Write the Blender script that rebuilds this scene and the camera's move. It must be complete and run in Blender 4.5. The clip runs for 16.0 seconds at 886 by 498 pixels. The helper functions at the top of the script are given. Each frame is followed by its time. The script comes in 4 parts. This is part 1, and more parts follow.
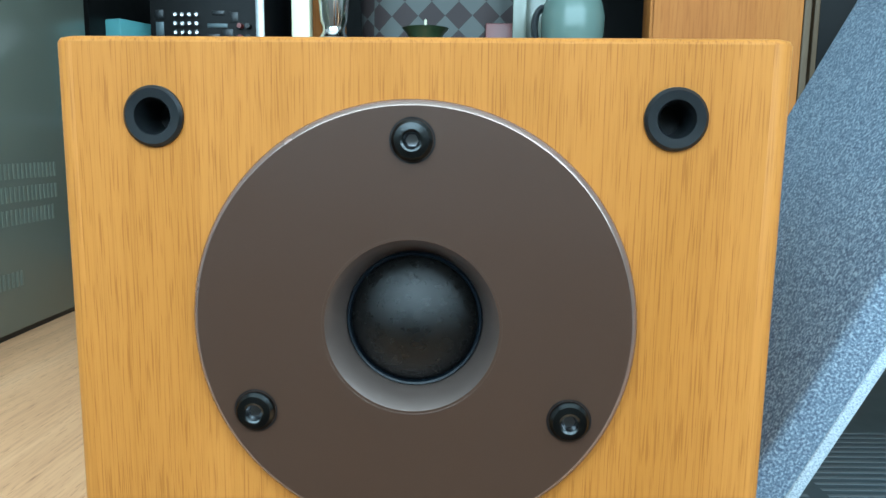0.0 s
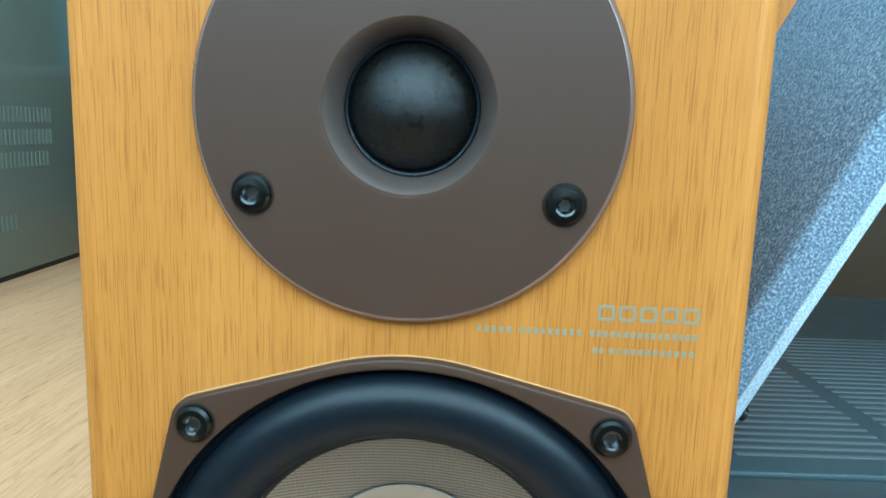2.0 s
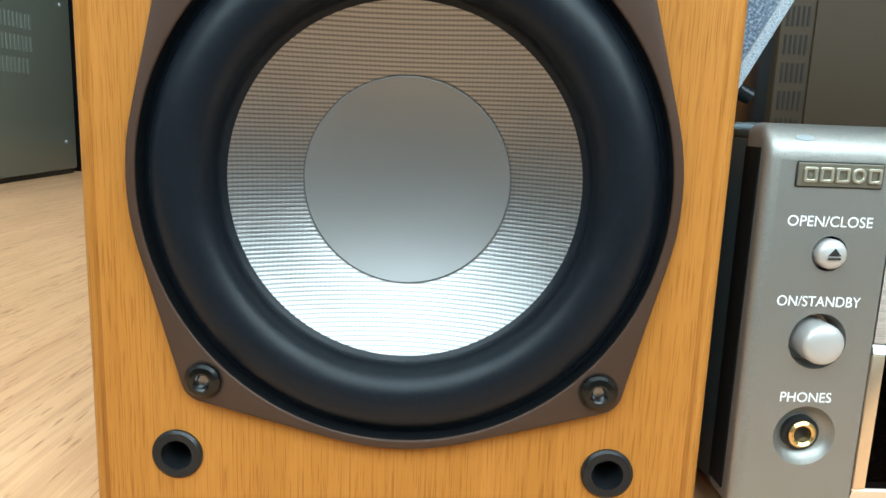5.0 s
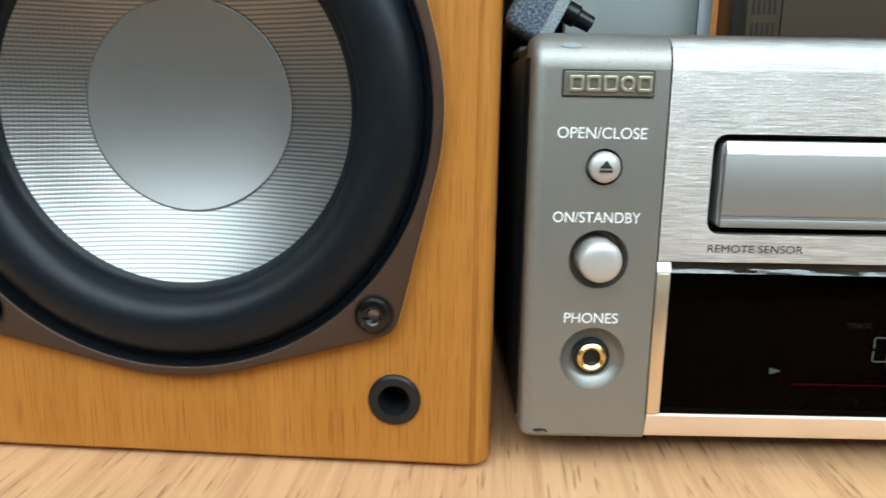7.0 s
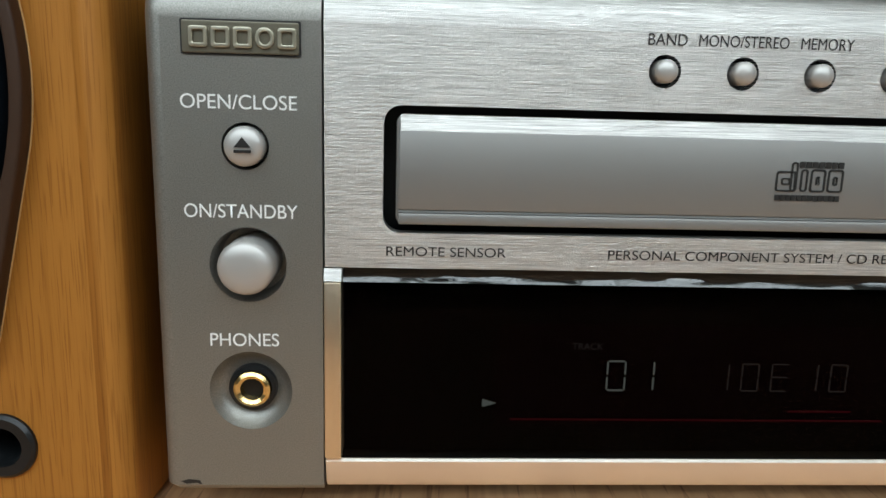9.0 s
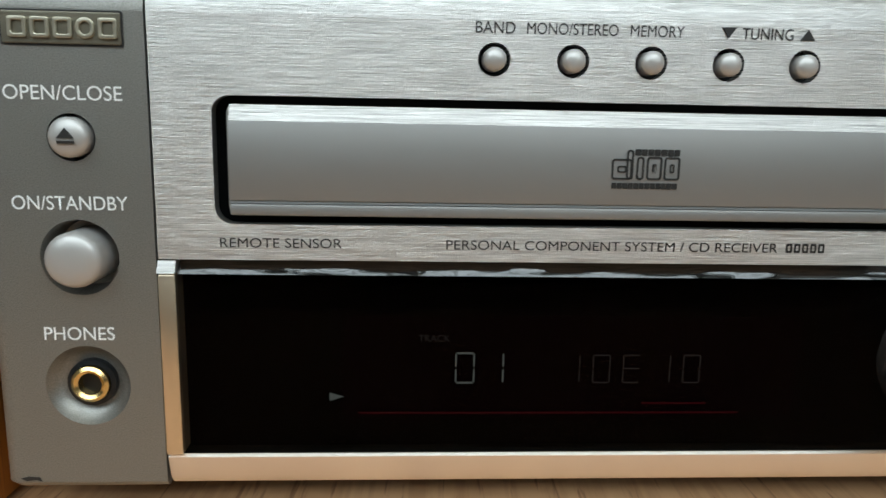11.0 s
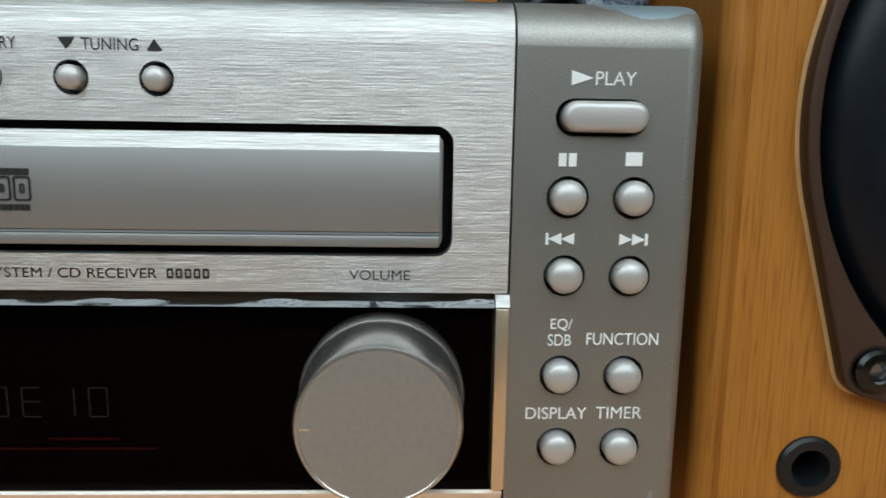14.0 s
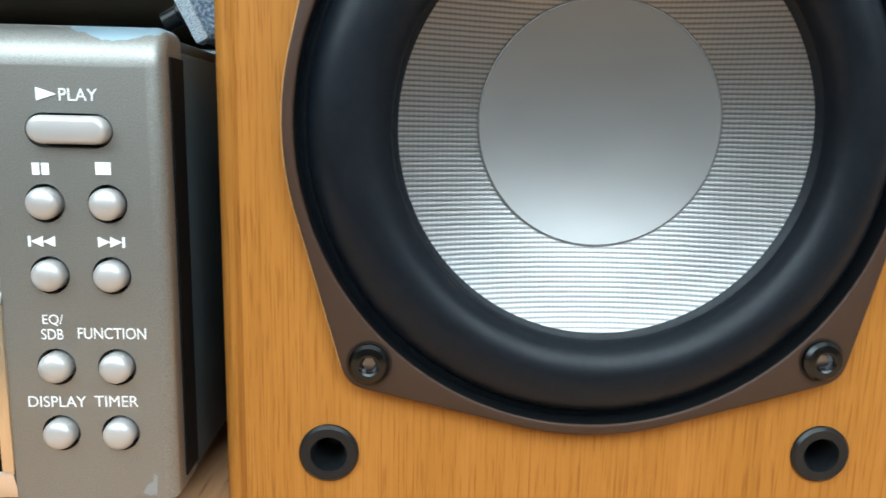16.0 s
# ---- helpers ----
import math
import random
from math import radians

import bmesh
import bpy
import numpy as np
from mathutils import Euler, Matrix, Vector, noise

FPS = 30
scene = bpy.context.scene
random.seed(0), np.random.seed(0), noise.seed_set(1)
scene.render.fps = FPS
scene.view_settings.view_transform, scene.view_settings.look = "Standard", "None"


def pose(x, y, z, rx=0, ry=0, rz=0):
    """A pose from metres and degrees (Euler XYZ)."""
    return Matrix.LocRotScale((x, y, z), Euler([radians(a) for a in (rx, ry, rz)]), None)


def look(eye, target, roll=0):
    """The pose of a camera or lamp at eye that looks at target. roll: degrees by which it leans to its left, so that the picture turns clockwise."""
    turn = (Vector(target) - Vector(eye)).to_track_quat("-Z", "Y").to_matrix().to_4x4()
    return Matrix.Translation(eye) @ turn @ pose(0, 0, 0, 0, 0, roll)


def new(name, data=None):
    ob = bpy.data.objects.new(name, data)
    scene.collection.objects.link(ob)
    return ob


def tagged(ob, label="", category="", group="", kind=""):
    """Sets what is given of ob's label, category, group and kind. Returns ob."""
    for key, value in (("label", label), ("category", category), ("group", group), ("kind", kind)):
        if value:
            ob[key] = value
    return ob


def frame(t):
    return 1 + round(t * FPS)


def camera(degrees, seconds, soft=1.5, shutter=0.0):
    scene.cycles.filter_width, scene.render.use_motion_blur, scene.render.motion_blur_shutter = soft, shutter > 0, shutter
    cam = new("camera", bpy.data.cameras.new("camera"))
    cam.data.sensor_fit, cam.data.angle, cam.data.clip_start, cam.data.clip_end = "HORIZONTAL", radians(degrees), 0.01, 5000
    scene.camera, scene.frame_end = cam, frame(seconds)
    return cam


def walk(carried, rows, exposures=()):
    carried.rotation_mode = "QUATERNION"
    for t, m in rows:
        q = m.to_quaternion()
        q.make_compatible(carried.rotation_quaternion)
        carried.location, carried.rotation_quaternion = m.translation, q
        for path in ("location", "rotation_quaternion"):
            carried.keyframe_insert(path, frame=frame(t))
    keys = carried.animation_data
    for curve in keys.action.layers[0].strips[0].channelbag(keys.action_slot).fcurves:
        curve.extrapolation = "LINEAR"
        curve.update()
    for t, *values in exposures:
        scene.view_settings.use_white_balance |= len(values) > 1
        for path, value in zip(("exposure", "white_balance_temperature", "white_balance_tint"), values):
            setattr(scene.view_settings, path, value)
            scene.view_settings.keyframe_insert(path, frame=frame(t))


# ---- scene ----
cam = camera(63.33, 16.0, soft=1.5, shutter=0.22)
PATH = [
    (0.0, (0.0856, -0.1453, 0.2353), (0.0744, 0.0521, 0.2055), 0.74),
    (0.5, (0.0854, -0.1441, 0.2360), (0.0748, 0.0534, 0.2063), 0.90),
    (1.0, (0.0876, -0.1444, 0.2327), (0.0751, 0.0529, 0.2019), 0.94),
    (1.5, (0.0870, -0.1481, 0.2152), (0.0745, 0.0491, 0.1842), 1.39),
    (2.0, (0.0865, -0.1519, 0.1935), (0.0767, 0.0450, 0.1603), 1.93),
    (2.5, (0.0857, -0.1509, 0.1716), (0.0785, 0.0460, 0.1378), 2.35),
    (3.0, (0.0859, -0.1521, 0.1540), (0.0786, 0.0442, 0.1164), 2.00),
    (3.5, (0.0861, -0.1571, 0.1347), (0.0790, 0.0389, 0.0960), 2.18),
    (4.0, (0.0867, -0.1619, 0.1182), (0.0799, 0.0348, 0.0827), 1.98),
    (4.2, (0.0855, -0.1601, 0.1139), (0.0805, 0.0362, 0.0763), 2.13),
    (6.3, (0.0990, -0.1639, 0.0841), (0.0875, 0.0328, 0.0497), 1.02),
    (6.5, (0.1092, -0.1626, 0.0841), (0.0955, 0.0339, 0.0498), 0.33),
    (7.0, (0.1440, -0.1579, 0.0843), (0.1314, 0.0375, 0.0437), 0.92),
    (7.5, (0.1679, -0.1447, 0.0750), (0.1600, 0.0516, 0.0377), 1.04),
    (8.0, (0.1856, -0.1275, 0.0732), (0.1844, 0.0695, 0.0387), 1.46),
    (8.2, (0.1911, -0.1223, 0.0760), (0.1897, 0.0739, 0.0370), 1.56),
    (10.3, (0.2156, -0.1212, 0.0788), (0.2168, 0.0749, 0.0398), 1.67),
    (10.5, (0.2195, -0.1212, 0.0785), (0.2225, 0.0747, 0.0380), 1.66),
    (11.0, (0.2317, -0.1209, 0.0750), (0.2311, 0.0758, 0.0391), 1.13),
    (11.5, (0.2499, -0.1212, 0.0771), (0.2472, 0.0751, 0.0389), 0.74),
    (12.0, (0.2692, -0.1197, 0.0796), (0.2645, 0.0762, 0.0395), 0.38),
    (12.5, (0.2865, -0.1166, 0.0769), (0.2814, 0.0803, 0.0418), 0.72),
    (13.0, (0.3108, -0.1124, 0.0744), (0.3024, 0.0845, 0.0399), 0.27),
    (13.5, (0.3292, -0.1110, 0.0764), (0.3222, 0.0860, 0.0426), 1.15),
    (14.0, (0.3419, -0.1100, 0.0778), (0.3386, 0.0872, 0.0446), 0.93),
    (14.5, (0.3625, -0.1090, 0.0780), (0.3618, 0.0884, 0.0455), 1.22),
    (15.0, (0.3860, -0.1105, 0.0793), (0.3862, 0.0870, 0.0481), 1.21),
    (15.5, (0.4071, -0.1138, 0.0778), (0.4117, 0.0840, 0.0484), 1.38),
    (16.0, (0.4355, -0.1190, 0.0824), (0.4334, 0.0781, 0.0483), 1.26),
]
walk(cam, [(t, look(eye, target, roll)) for t, eye, target, roll in PATH], exposures=[(0.0, 0.27, 5050, -8), (1.0, 0.33, 4750, -14), (2.0, 0.45, 4750, -14), (3.0, 0.43, 4950, -11), (4.2, 0.34, 5700, -3), (6.5, 0.14, 5750, 0), (7.0, -0.08, 5900, 2), (7.5, -0.45, 6050, 4), (8.0, -0.66, 6200, 6), (10.5, -0.90, 6150, 4), (11.0, -0.90, 6150, 4), (12.0, -0.95, 6100, 4), (12.5, -1.05, 6100, 3), (13.5, -0.96, 6050, 4), (14.5, -0.66, 6000, 3), (15.0, -0.41, 5950, 3), (15.5, -0.22, 5850, 3), (16.0, 0.11, 5800, 3)])

# ---- world and light ----
world = bpy.data.worlds.new("daylight")
world.use_nodes = True
scene.world = world
wn = world.node_tree.nodes
sky = wn.new("ShaderNodeTexSky")
sky.sky_type, sky.sun_disc, sky.sun_elevation, sky.sun_rotation = "NISHITA", False, radians(42), radians(160)
world.node_tree.links.new(sky.outputs["Color"], wn["Background"].inputs["Color"])
wn["Background"].inputs["Strength"].default_value = 0.12


def area_lamp(name, eye, target, sx, sy, watts, colour):
    data = bpy.data.lights.new(name, "AREA")
    data.shape, data.size, data.size_y, data.energy, data.color = "RECTANGLE", sx, sy, watts, colour
    ob = new(name, data)
    ob.matrix_world = look(eye, target)
    return ob


# daylight entering by the window opening high in the wall that faces the stereo
area_lamp("window_light", (0.28, -0.90, 1.14), (0.28, 0.0, 1.14), 2.66, 1.43, 96, (0.89, 0.97, 0.99))


# ---- materials ----
def material(name, colour, rough=0.5, metal=0.0, spec=0.5):
    m = bpy.data.materials.new(name)
    m.use_nodes = True
    b = m.node_tree.nodes["Principled BSDF"]
    b.inputs["Base Color"].default_value = (*colour, 1)
    b.inputs["Roughness"].default_value = rough
    b.inputs["Metallic"].default_value = metal
    b.inputs["Specular IOR Level"].default_value = spec
    return m


def nodes_of(m):
    return m.node_tree.nodes, m.node_tree.links, m.node_tree.nodes["Principled BSDF"]


def noise_of(m, scale, detail=3.0, rough=0.55, stretch=(1, 1, 1), turn=(0, 0, 0)):
    n, l, b = nodes_of(m)
    co, mp, tx = n.new("ShaderNodeTexCoord"), n.new("ShaderNodeMapping"), n.new("ShaderNodeTexNoise")
    mp.inputs["Scale"].default_value = stretch
    mp.inputs["Rotation"].default_value = [radians(a) for a in turn]
    tx.inputs["Scale"].default_value, tx.inputs["Detail"].default_value, tx.inputs["Roughness"].default_value = scale, detail, rough
    l.new(co.outputs["Object"], mp.inputs["Vector"])
    l.new(mp.outputs["Vector"], tx.inputs["Vector"])
    return tx.outputs["Fac"]


def ramp_of(m, source, stops):
    n, l, b = nodes_of(m)
    r = n.new("ShaderNodeValToRGB")
    while len(r.color_ramp.elements) < len(stops):
        r.color_ramp.elements.new(0.5)
    for e, (at, c) in zip(r.color_ramp.elements, stops):
        e.position, e.color = at, (*c, 1) if len(c) == 3 else c
    l.new(source, r.inputs["Fac"])
    return r.outputs["Color"]


def blend(m, kind, fac, a, b2):
    n, l, b = nodes_of(m)
    x = n.new("ShaderNodeMix")
    x.data_type, x.blend_type = "RGBA", kind
    for value, socket in ((fac, x.inputs[0]), (a, x.inputs[6]), (b2, x.inputs[7])):
        if isinstance(value, (int, float)):
            socket.default_value = value
        elif isinstance(value, tuple):
            socket.default_value = (*value, 1)
        else:
            l.new(value, socket)
    return x.outputs[2]


def bump_of(m, height, strength, distance):
    n, l, b = nodes_of(m)
    x = n.new("ShaderNodeBump")
    x.inputs["Strength"].default_value, x.inputs["Distance"].default_value = strength, distance
    l.new(height, x.inputs["Height"])
    l.new(x.outputs["Normal"], b.inputs["Normal"])


def colour_of(m, socket):
    n, l, b = nodes_of(m)
    l.new(socket, b.inputs["Base Color"])


def rough_of(m, fac, low, high):
    n, l, b = nodes_of(m)
    x = n.new("ShaderNodeMapRange")
    x.inputs["To Min"].default_value, x.inputs["To Max"].default_value = low, high
    l.new(fac, x.inputs["Value"])
    l.new(x.outputs["Result"], b.inputs["Roughness"])


def wood(name, dark, mid, light, fine, broad, axis_stretch, rough=(0.35, 0.5), grain=0.35):
    """Fine pores along the grain over slow changes of tone."""
    m = material(name, mid, 0.4)
    tone = noise_of(m, broad, 4, 0.6, axis_stretch)
    pores = noise_of(m, fine, 3, 0.6, axis_stretch)
    base = ramp_of(m, tone, [(0.25, dark), (0.5, mid), (0.78, light)])
    fibre = ramp_of(m, pores, [(0.36, (0.45, 0.36, 0.28)), (0.52, (1, 1, 1))])
    colour_of(m, blend(m, "MULTIPLY", grain, base, fibre))
    rough_of(m, pores, *rough)
    bump_of(m, pores, 0.12, 0.0004)
    return m


VENEER = material("honey_cherry_veneer", (0.44, 0.18, 0.03), 0.45, 0, 0.14)
v_tone = noise_of(VENEER, 60, 4, 0.6, (1, 1, 0.05))
v_line = noise_of(VENEER, 1500, 3, 0.6, (1, 1, 0.008))
v_pore = noise_of(VENEER, 3000, 1, 0.5, (1, 1, 0.024))
v_base = ramp_of(VENEER, v_tone, [(0.28, (0.325, 0.130, 0.0195)), (0.5, (0.365, 0.149, 0.0255)), (0.75, (0.410, 0.173, 0.033))])
v_base = blend(VENEER, "MULTIPLY", 0.20, v_base, ramp_of(VENEER, v_line, [(0.38, (0.42, 0.33, 0.25)), (0.50, (1, 1, 1)), (0.66, (1.0, 0.98, 0.93))]))
colour_of(VENEER, blend(VENEER, "MULTIPLY", 0.34, v_base, ramp_of(VENEER, v_pore, [(0.36, (0.34, 0.24, 0.16)), (0.45, (1, 1, 1))])))
rough_of(VENEER, v_pore, 0.42, 0.56)
bump_of(VENEER, v_pore, 0.10, 0.0003)
OAK = material("oak_laminate", (0.64, 0.40, 0.22), 0.5)
o_tone = noise_of(OAK, 34, 4, 0.6, (1, 0.05, 1))
o_grain = noise_of(OAK, 420, 3, 0.6, (1, 0.035, 1))
o_pore = noise_of(OAK, 900, 2, 0.5, (1, 0.06, 1))
o_base = ramp_of(OAK, o_tone, [(0.25, (0.54, 0.295, 0.145)), (0.5, (0.62, 0.350, 0.175)), (0.78, (0.68, 0.41, 0.22))])
o_base = blend(OAK, "MULTIPLY", 0.34, o_base, ramp_of(OAK, o_grain, [(0.36, (0.50, 0.40, 0.32)), (0.54, (1, 1, 1))]))
colour_of(OAK, blend(OAK, "MULTIPLY", 0.62, o_base, ramp_of(OAK, o_pore, [(0.30, (0.36, 0.25, 0.17)), (0.38, (1, 1, 1))])))
rough_of(OAK, o_grain, 0.42, 0.60)
bump_of(OAK, o_pore, 0.12, 0.0004)
PALE_WOOD = wood("orange_pine", (0.26, 0.095, 0.022), (0.31, 0.122, 0.029), (0.35, 0.15, 0.038), 300, 20, (1, 1, 0.05), (0.55, 0.7), 0.3)
PALE_WOOD.node_tree.nodes["Principled BSDF"].inputs["Specular IOR Level"].default_value = 0.1
BROWN = material("brown_painted_alloy", (0.043, 0.0215, 0.0122), 0.46, 0, 0.30)
bump_of(BROWN, noise_of(BROWN, 4500, 2), 0.12, 0.0002)
rough_of(BROWN, noise_of(BROWN, 60, 3), 0.40, 0.54)
# plate brown for the polished bevel, lightened to carry its window highlight
BROWN_EDGE = material("highlit_brown_bevel", (0.23, 0.165, 0.138), 0.2, 0.6, 0.8)
rough_of(BROWN_EDGE, noise_of(BROWN_EDGE, 90, 3), 0.18, 0.32)
BROWN_SATIN = material("satin_brown_throat", (0.105, 0.078, 0.066), 0.36, 0.5, 0.5)
rough_of(BROWN_SATIN, noise_of(BROWN_SATIN, 90, 3), 0.30, 0.42)
RUBBER = material("black_rubber", (0.006, 0.009, 0.012), 0.42, 0, 0.22)
rough_of(RUBBER, noise_of(RUBBER, 160, 4), 0.30, 0.46)
colour_of(RUBBER, ramp_of(RUBBER, noise_of(RUBBER, 700, 4, 0.7), [(0.3, (0.003, 0.0045, 0.007)), (0.7, (0.006, 0.0085, 0.012)), (0.84, (0.03, 0.035, 0.04))]))
BLACK = material("black_plastic", (0.007, 0.008, 0.009), 0.3, 0, 0.35)
rough_of(BLACK, noise_of(BLACK, 300, 3), 0.25, 0.42)
SCREW = material("blackened_steel", (0.045, 0.047, 0.047), 0.24, 1.0)
# lighter copy of the screw steel: the socket's glints put into the colour
SOCKET_GLINT = material("glint_steel_socket", (0.20, 0.20, 0.205), 0.22, 1.0)
PALE_EDGE = material("bare_veneer_edge", (0.52, 0.31, 0.12), 0.6)
SILK = material("coated_silk_dome", (0.004, 0.0037, 0.0034), 0.3, 0, 0.32)
bump_of(SILK, noise_of(SILK, 2600, 3, 0.8), 0.35, 0.0005)
rough_of(SILK, noise_of(SILK, 400, 4), 0.18, 0.40)
CONE = material("woven_grey_cone", (0.42, 0.42, 0.41), 0.37, 0.94)


def weave(m, period, dark, light, depth, turn=45, contrast=1.0):
    n, l, b = nodes_of(m)
    waves = []
    for direction in ("X", "Z"):
        co, mp, w = n.new("ShaderNodeTexCoord"), n.new("ShaderNodeMapping"), n.new("ShaderNodeTexWave")
        mp.inputs["Rotation"].default_value = (0, radians(turn), 0)
        w.wave_type, w.bands_direction = "BANDS", direction
        w.inputs["Scale"].default_value = 0.314 / period
        w.inputs["Distortion"].default_value = 0.4
        l.new(co.outputs["Object"], mp.inputs["Vector"])
        l.new(mp.outputs["Vector"], w.inputs["Vector"])
        waves.append(w.outputs["Fac"])
    mul = n.new("ShaderNodeMath")
    mul.operation = "MULTIPLY"
    soft = n.new("ShaderNodeMath")
    soft.operation, soft.inputs[1].default_value, soft.inputs[2].default_value = "MULTIPLY_ADD", 0.45, 0.55
    l.new(waves[0], soft.inputs[0])
    l.new(soft.outputs[0], mul.inputs[0])
    l.new(waves[1], mul.inputs[1])
    colour_of(m, ramp_of(m, mul.outputs[0], [(0.0, dark), (0.55 / contrast, light)]))
    bump_of(m, mul.outputs[0], 0.6, depth)


weave(CONE, 0.0010, (0.140, 0.136, 0.130), (0.310, 0.305, 0.295), 0.00005, 0)
CAP = material("silver_grey_dust_cap", (0.34, 0.335, 0.325), 0.36, 0.92)
rough_of(CAP, noise_of(CAP, 90, 3), 0.32, 0.39)
GLUE = material("grey_glue_line", (0.075, 0.07, 0.065), 0.5)
CLOTH = material("blue_grey_grille_cloth", (0.17, 0.21, 0.28), 0.9, 0, 0.15)
cloth_fleck = noise_of(CLOTH, 1250, 2, 0.6)
colour_of(CLOTH, ramp_of(CLOTH, cloth_fleck, [(0.34, (0.075, 0.095, 0.135)), (0.5, (0.145, 0.180, 0.230)), (0.66, (0.31, 0.365, 0.42))]))
bump_of(CLOTH, cloth_fleck, 0.6, 0.0006)
RIM = material("pale_cloth_rim", (0.42, 0.47, 0.51), 0.9, 0, 0.15)
rim_thread = noise_of(RIM, 1500, 2, 0.6, (1, 1, 2.2))
colour_of(RIM, ramp_of(RIM, rim_thread, [(0.36, (0.22, 0.26, 0.31)), (0.5, (0.42, 0.47, 0.51)), (0.64, (0.56, 0.60, 0.63))]))
bump_of(RIM, rim_thread, 0.7, 0.0005)
ALU = material("brushed_aluminium", (0.52, 0.495, 0.47), 0.34, 0.9)
alu_grain = noise_of(ALU, 5600, 3, 0.75, (0.014, 1, 1))
rough_of(ALU, alu_grain, 0.25, 0.36)
alu_tan = ALU.node_tree.nodes.new("ShaderNodeTangent")
alu_tan.direction_type, alu_tan.axis = "RADIAL", "Z"
ALU.node_tree.links.new(alu_tan.outputs["Tangent"], ALU.node_tree.nodes["Principled BSDF"].inputs["Tangent"])
ALU.node_tree.nodes["Principled BSDF"].inputs["Anisotropic"].default_value = 0.75
ALU.node_tree.nodes["Principled BSDF"].inputs["Anisotropic Rotation"].default_value = 0.25
bump_of(ALU, alu_grain, 0.6, 0.0002)
colour_of(ALU, ramp_of(ALU, alu_grain, [(0.34, (0.36, 0.347, 0.333)), (0.66, (0.76, 0.737, 0.708))]))
TRAY = material("satin_silver_tray", (0.31, 0.302, 0.292), 0.48, 0.7)
rough_of(TRAY, noise_of(TRAY, 120, 3), 0.44, 0.53)
PAINT = material("silver_grey_paint", (0.300, 0.283, 0.255), 0.26, 0.74)
p_fleck = noise_of(PAINT, 5200, 2)
bump_of(PAINT, p_fleck, 0.15, 0.0002)
colour_of(PAINT, ramp_of(PAINT, p_fleck, [(0.34, (0.215, 0.208, 0.190)), (0.66, (0.330, 0.317, 0.290))]))
rough_of(PAINT, noise_of(PAINT, 70, 3), 0.40, 0.44)
WORN = material("worn_silver_paint", (0.300, 0.283, 0.255), 0.26, 0.74)
wn2, wl2, _b = nodes_of(WORN)
w_co, w_xyz = wn2.new("ShaderNodeTexCoord"), wn2.new("ShaderNodeSeparateXYZ")
wl2.new(w_co.outputs["Object"], w_xyz.inputs[0])


def scaled_sum(m, pairs, offset):
    n, l, b = nodes_of(m)
    total = None
    for socket, k in pairs:
        x = n.new("ShaderNodeMath")
        x.operation, x.inputs[1].default_value = "MULTIPLY_ADD", k
        l.new(socket, x.inputs[0])
        if total is None:
            x.inputs[2].default_value = offset
        else:
            l.new(total, x.inputs[2])
        total = x.outputs[0]
    return total


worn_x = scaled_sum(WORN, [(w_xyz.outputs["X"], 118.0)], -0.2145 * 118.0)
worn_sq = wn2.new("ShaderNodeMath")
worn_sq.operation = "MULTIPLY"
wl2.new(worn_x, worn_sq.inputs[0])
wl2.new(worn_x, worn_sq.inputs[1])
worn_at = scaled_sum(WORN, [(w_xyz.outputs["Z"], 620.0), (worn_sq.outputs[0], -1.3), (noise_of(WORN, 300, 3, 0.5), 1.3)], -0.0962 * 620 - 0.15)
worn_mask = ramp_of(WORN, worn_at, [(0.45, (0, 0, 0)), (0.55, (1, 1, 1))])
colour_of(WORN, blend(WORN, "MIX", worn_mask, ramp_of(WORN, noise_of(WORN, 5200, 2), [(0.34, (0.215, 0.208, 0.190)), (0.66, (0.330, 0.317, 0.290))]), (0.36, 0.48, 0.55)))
rough_of(WORN, noise_of(WORN, 70, 3), 0.40, 0.44)
BUTTON = material("pearl_silver_button", (0.50, 0.48, 0.46), 0.4, 0.5)
rough_of(BUTTON, noise_of(BUTTON, 900, 3), 0.36, 0.46)
CHROME = material("polished_metal", (0.80, 0.79, 0.77), 0.12, 1.0)
rough_of(CHROME, noise_of(CHROME, 200, 3), 0.08, 0.2)
KNOB = material("spun_aluminium", (0.47, 0.45, 0.425), 0.25, 0.9)
k_grain = noise_of(KNOB, 260, 3, 0.6)
colour_of(KNOB, ramp_of(KNOB, k_grain, [(0.32, (0.455, 0.435, 0.41)), (0.68, (0.485, 0.465, 0.438))]))
KNOB_FACE = material("matt_aluminium_face", (0.36, 0.34, 0.315), 0.52, 0.75)
f_grain = noise_of(KNOB_FACE, 900, 3, 0.6)
colour_of(KNOB_FACE, ramp_of(KNOB_FACE, f_grain, [(0.32, (0.335, 0.318, 0.295)), (0.68, (0.375, 0.355, 0.330))]))
rough_of(KNOB_FACE, f_grain, 0.46, 0.58)
# aluminium strip, the lit table's pinkish reflection put into its colour
STRIP = material("table_tinted_strip", (0.92, 0.83, 0.75), 0.34, 0.9)
rough_of(STRIP, noise_of(STRIP, 3900, 3, 0.7, (0.014, 1, 1)), 0.30, 0.42)
# the wooden table's reflection is put into this metal's warm colour
POST = material("wood_tinted_post", (0.84, 0.70, 0.52), 0.3, 1.0)
rough_of(POST, noise_of(POST, 200, 3), 0.30, 0.38)
GOLD = material("gold_plated_jack", (0.80, 0.58, 0.25), 0.22, 1.0)
GLASS = material("smoked_display_window", (0.0012, 0.0008, 0.0006), 0.6, 0, 0.0)
PANE = bpy.data.materials.new("clear_smoked_pane")
PANE.use_nodes = True
pn, pl = PANE.node_tree.nodes, PANE.node_tree.links
pn.remove(pn["Principled BSDF"])
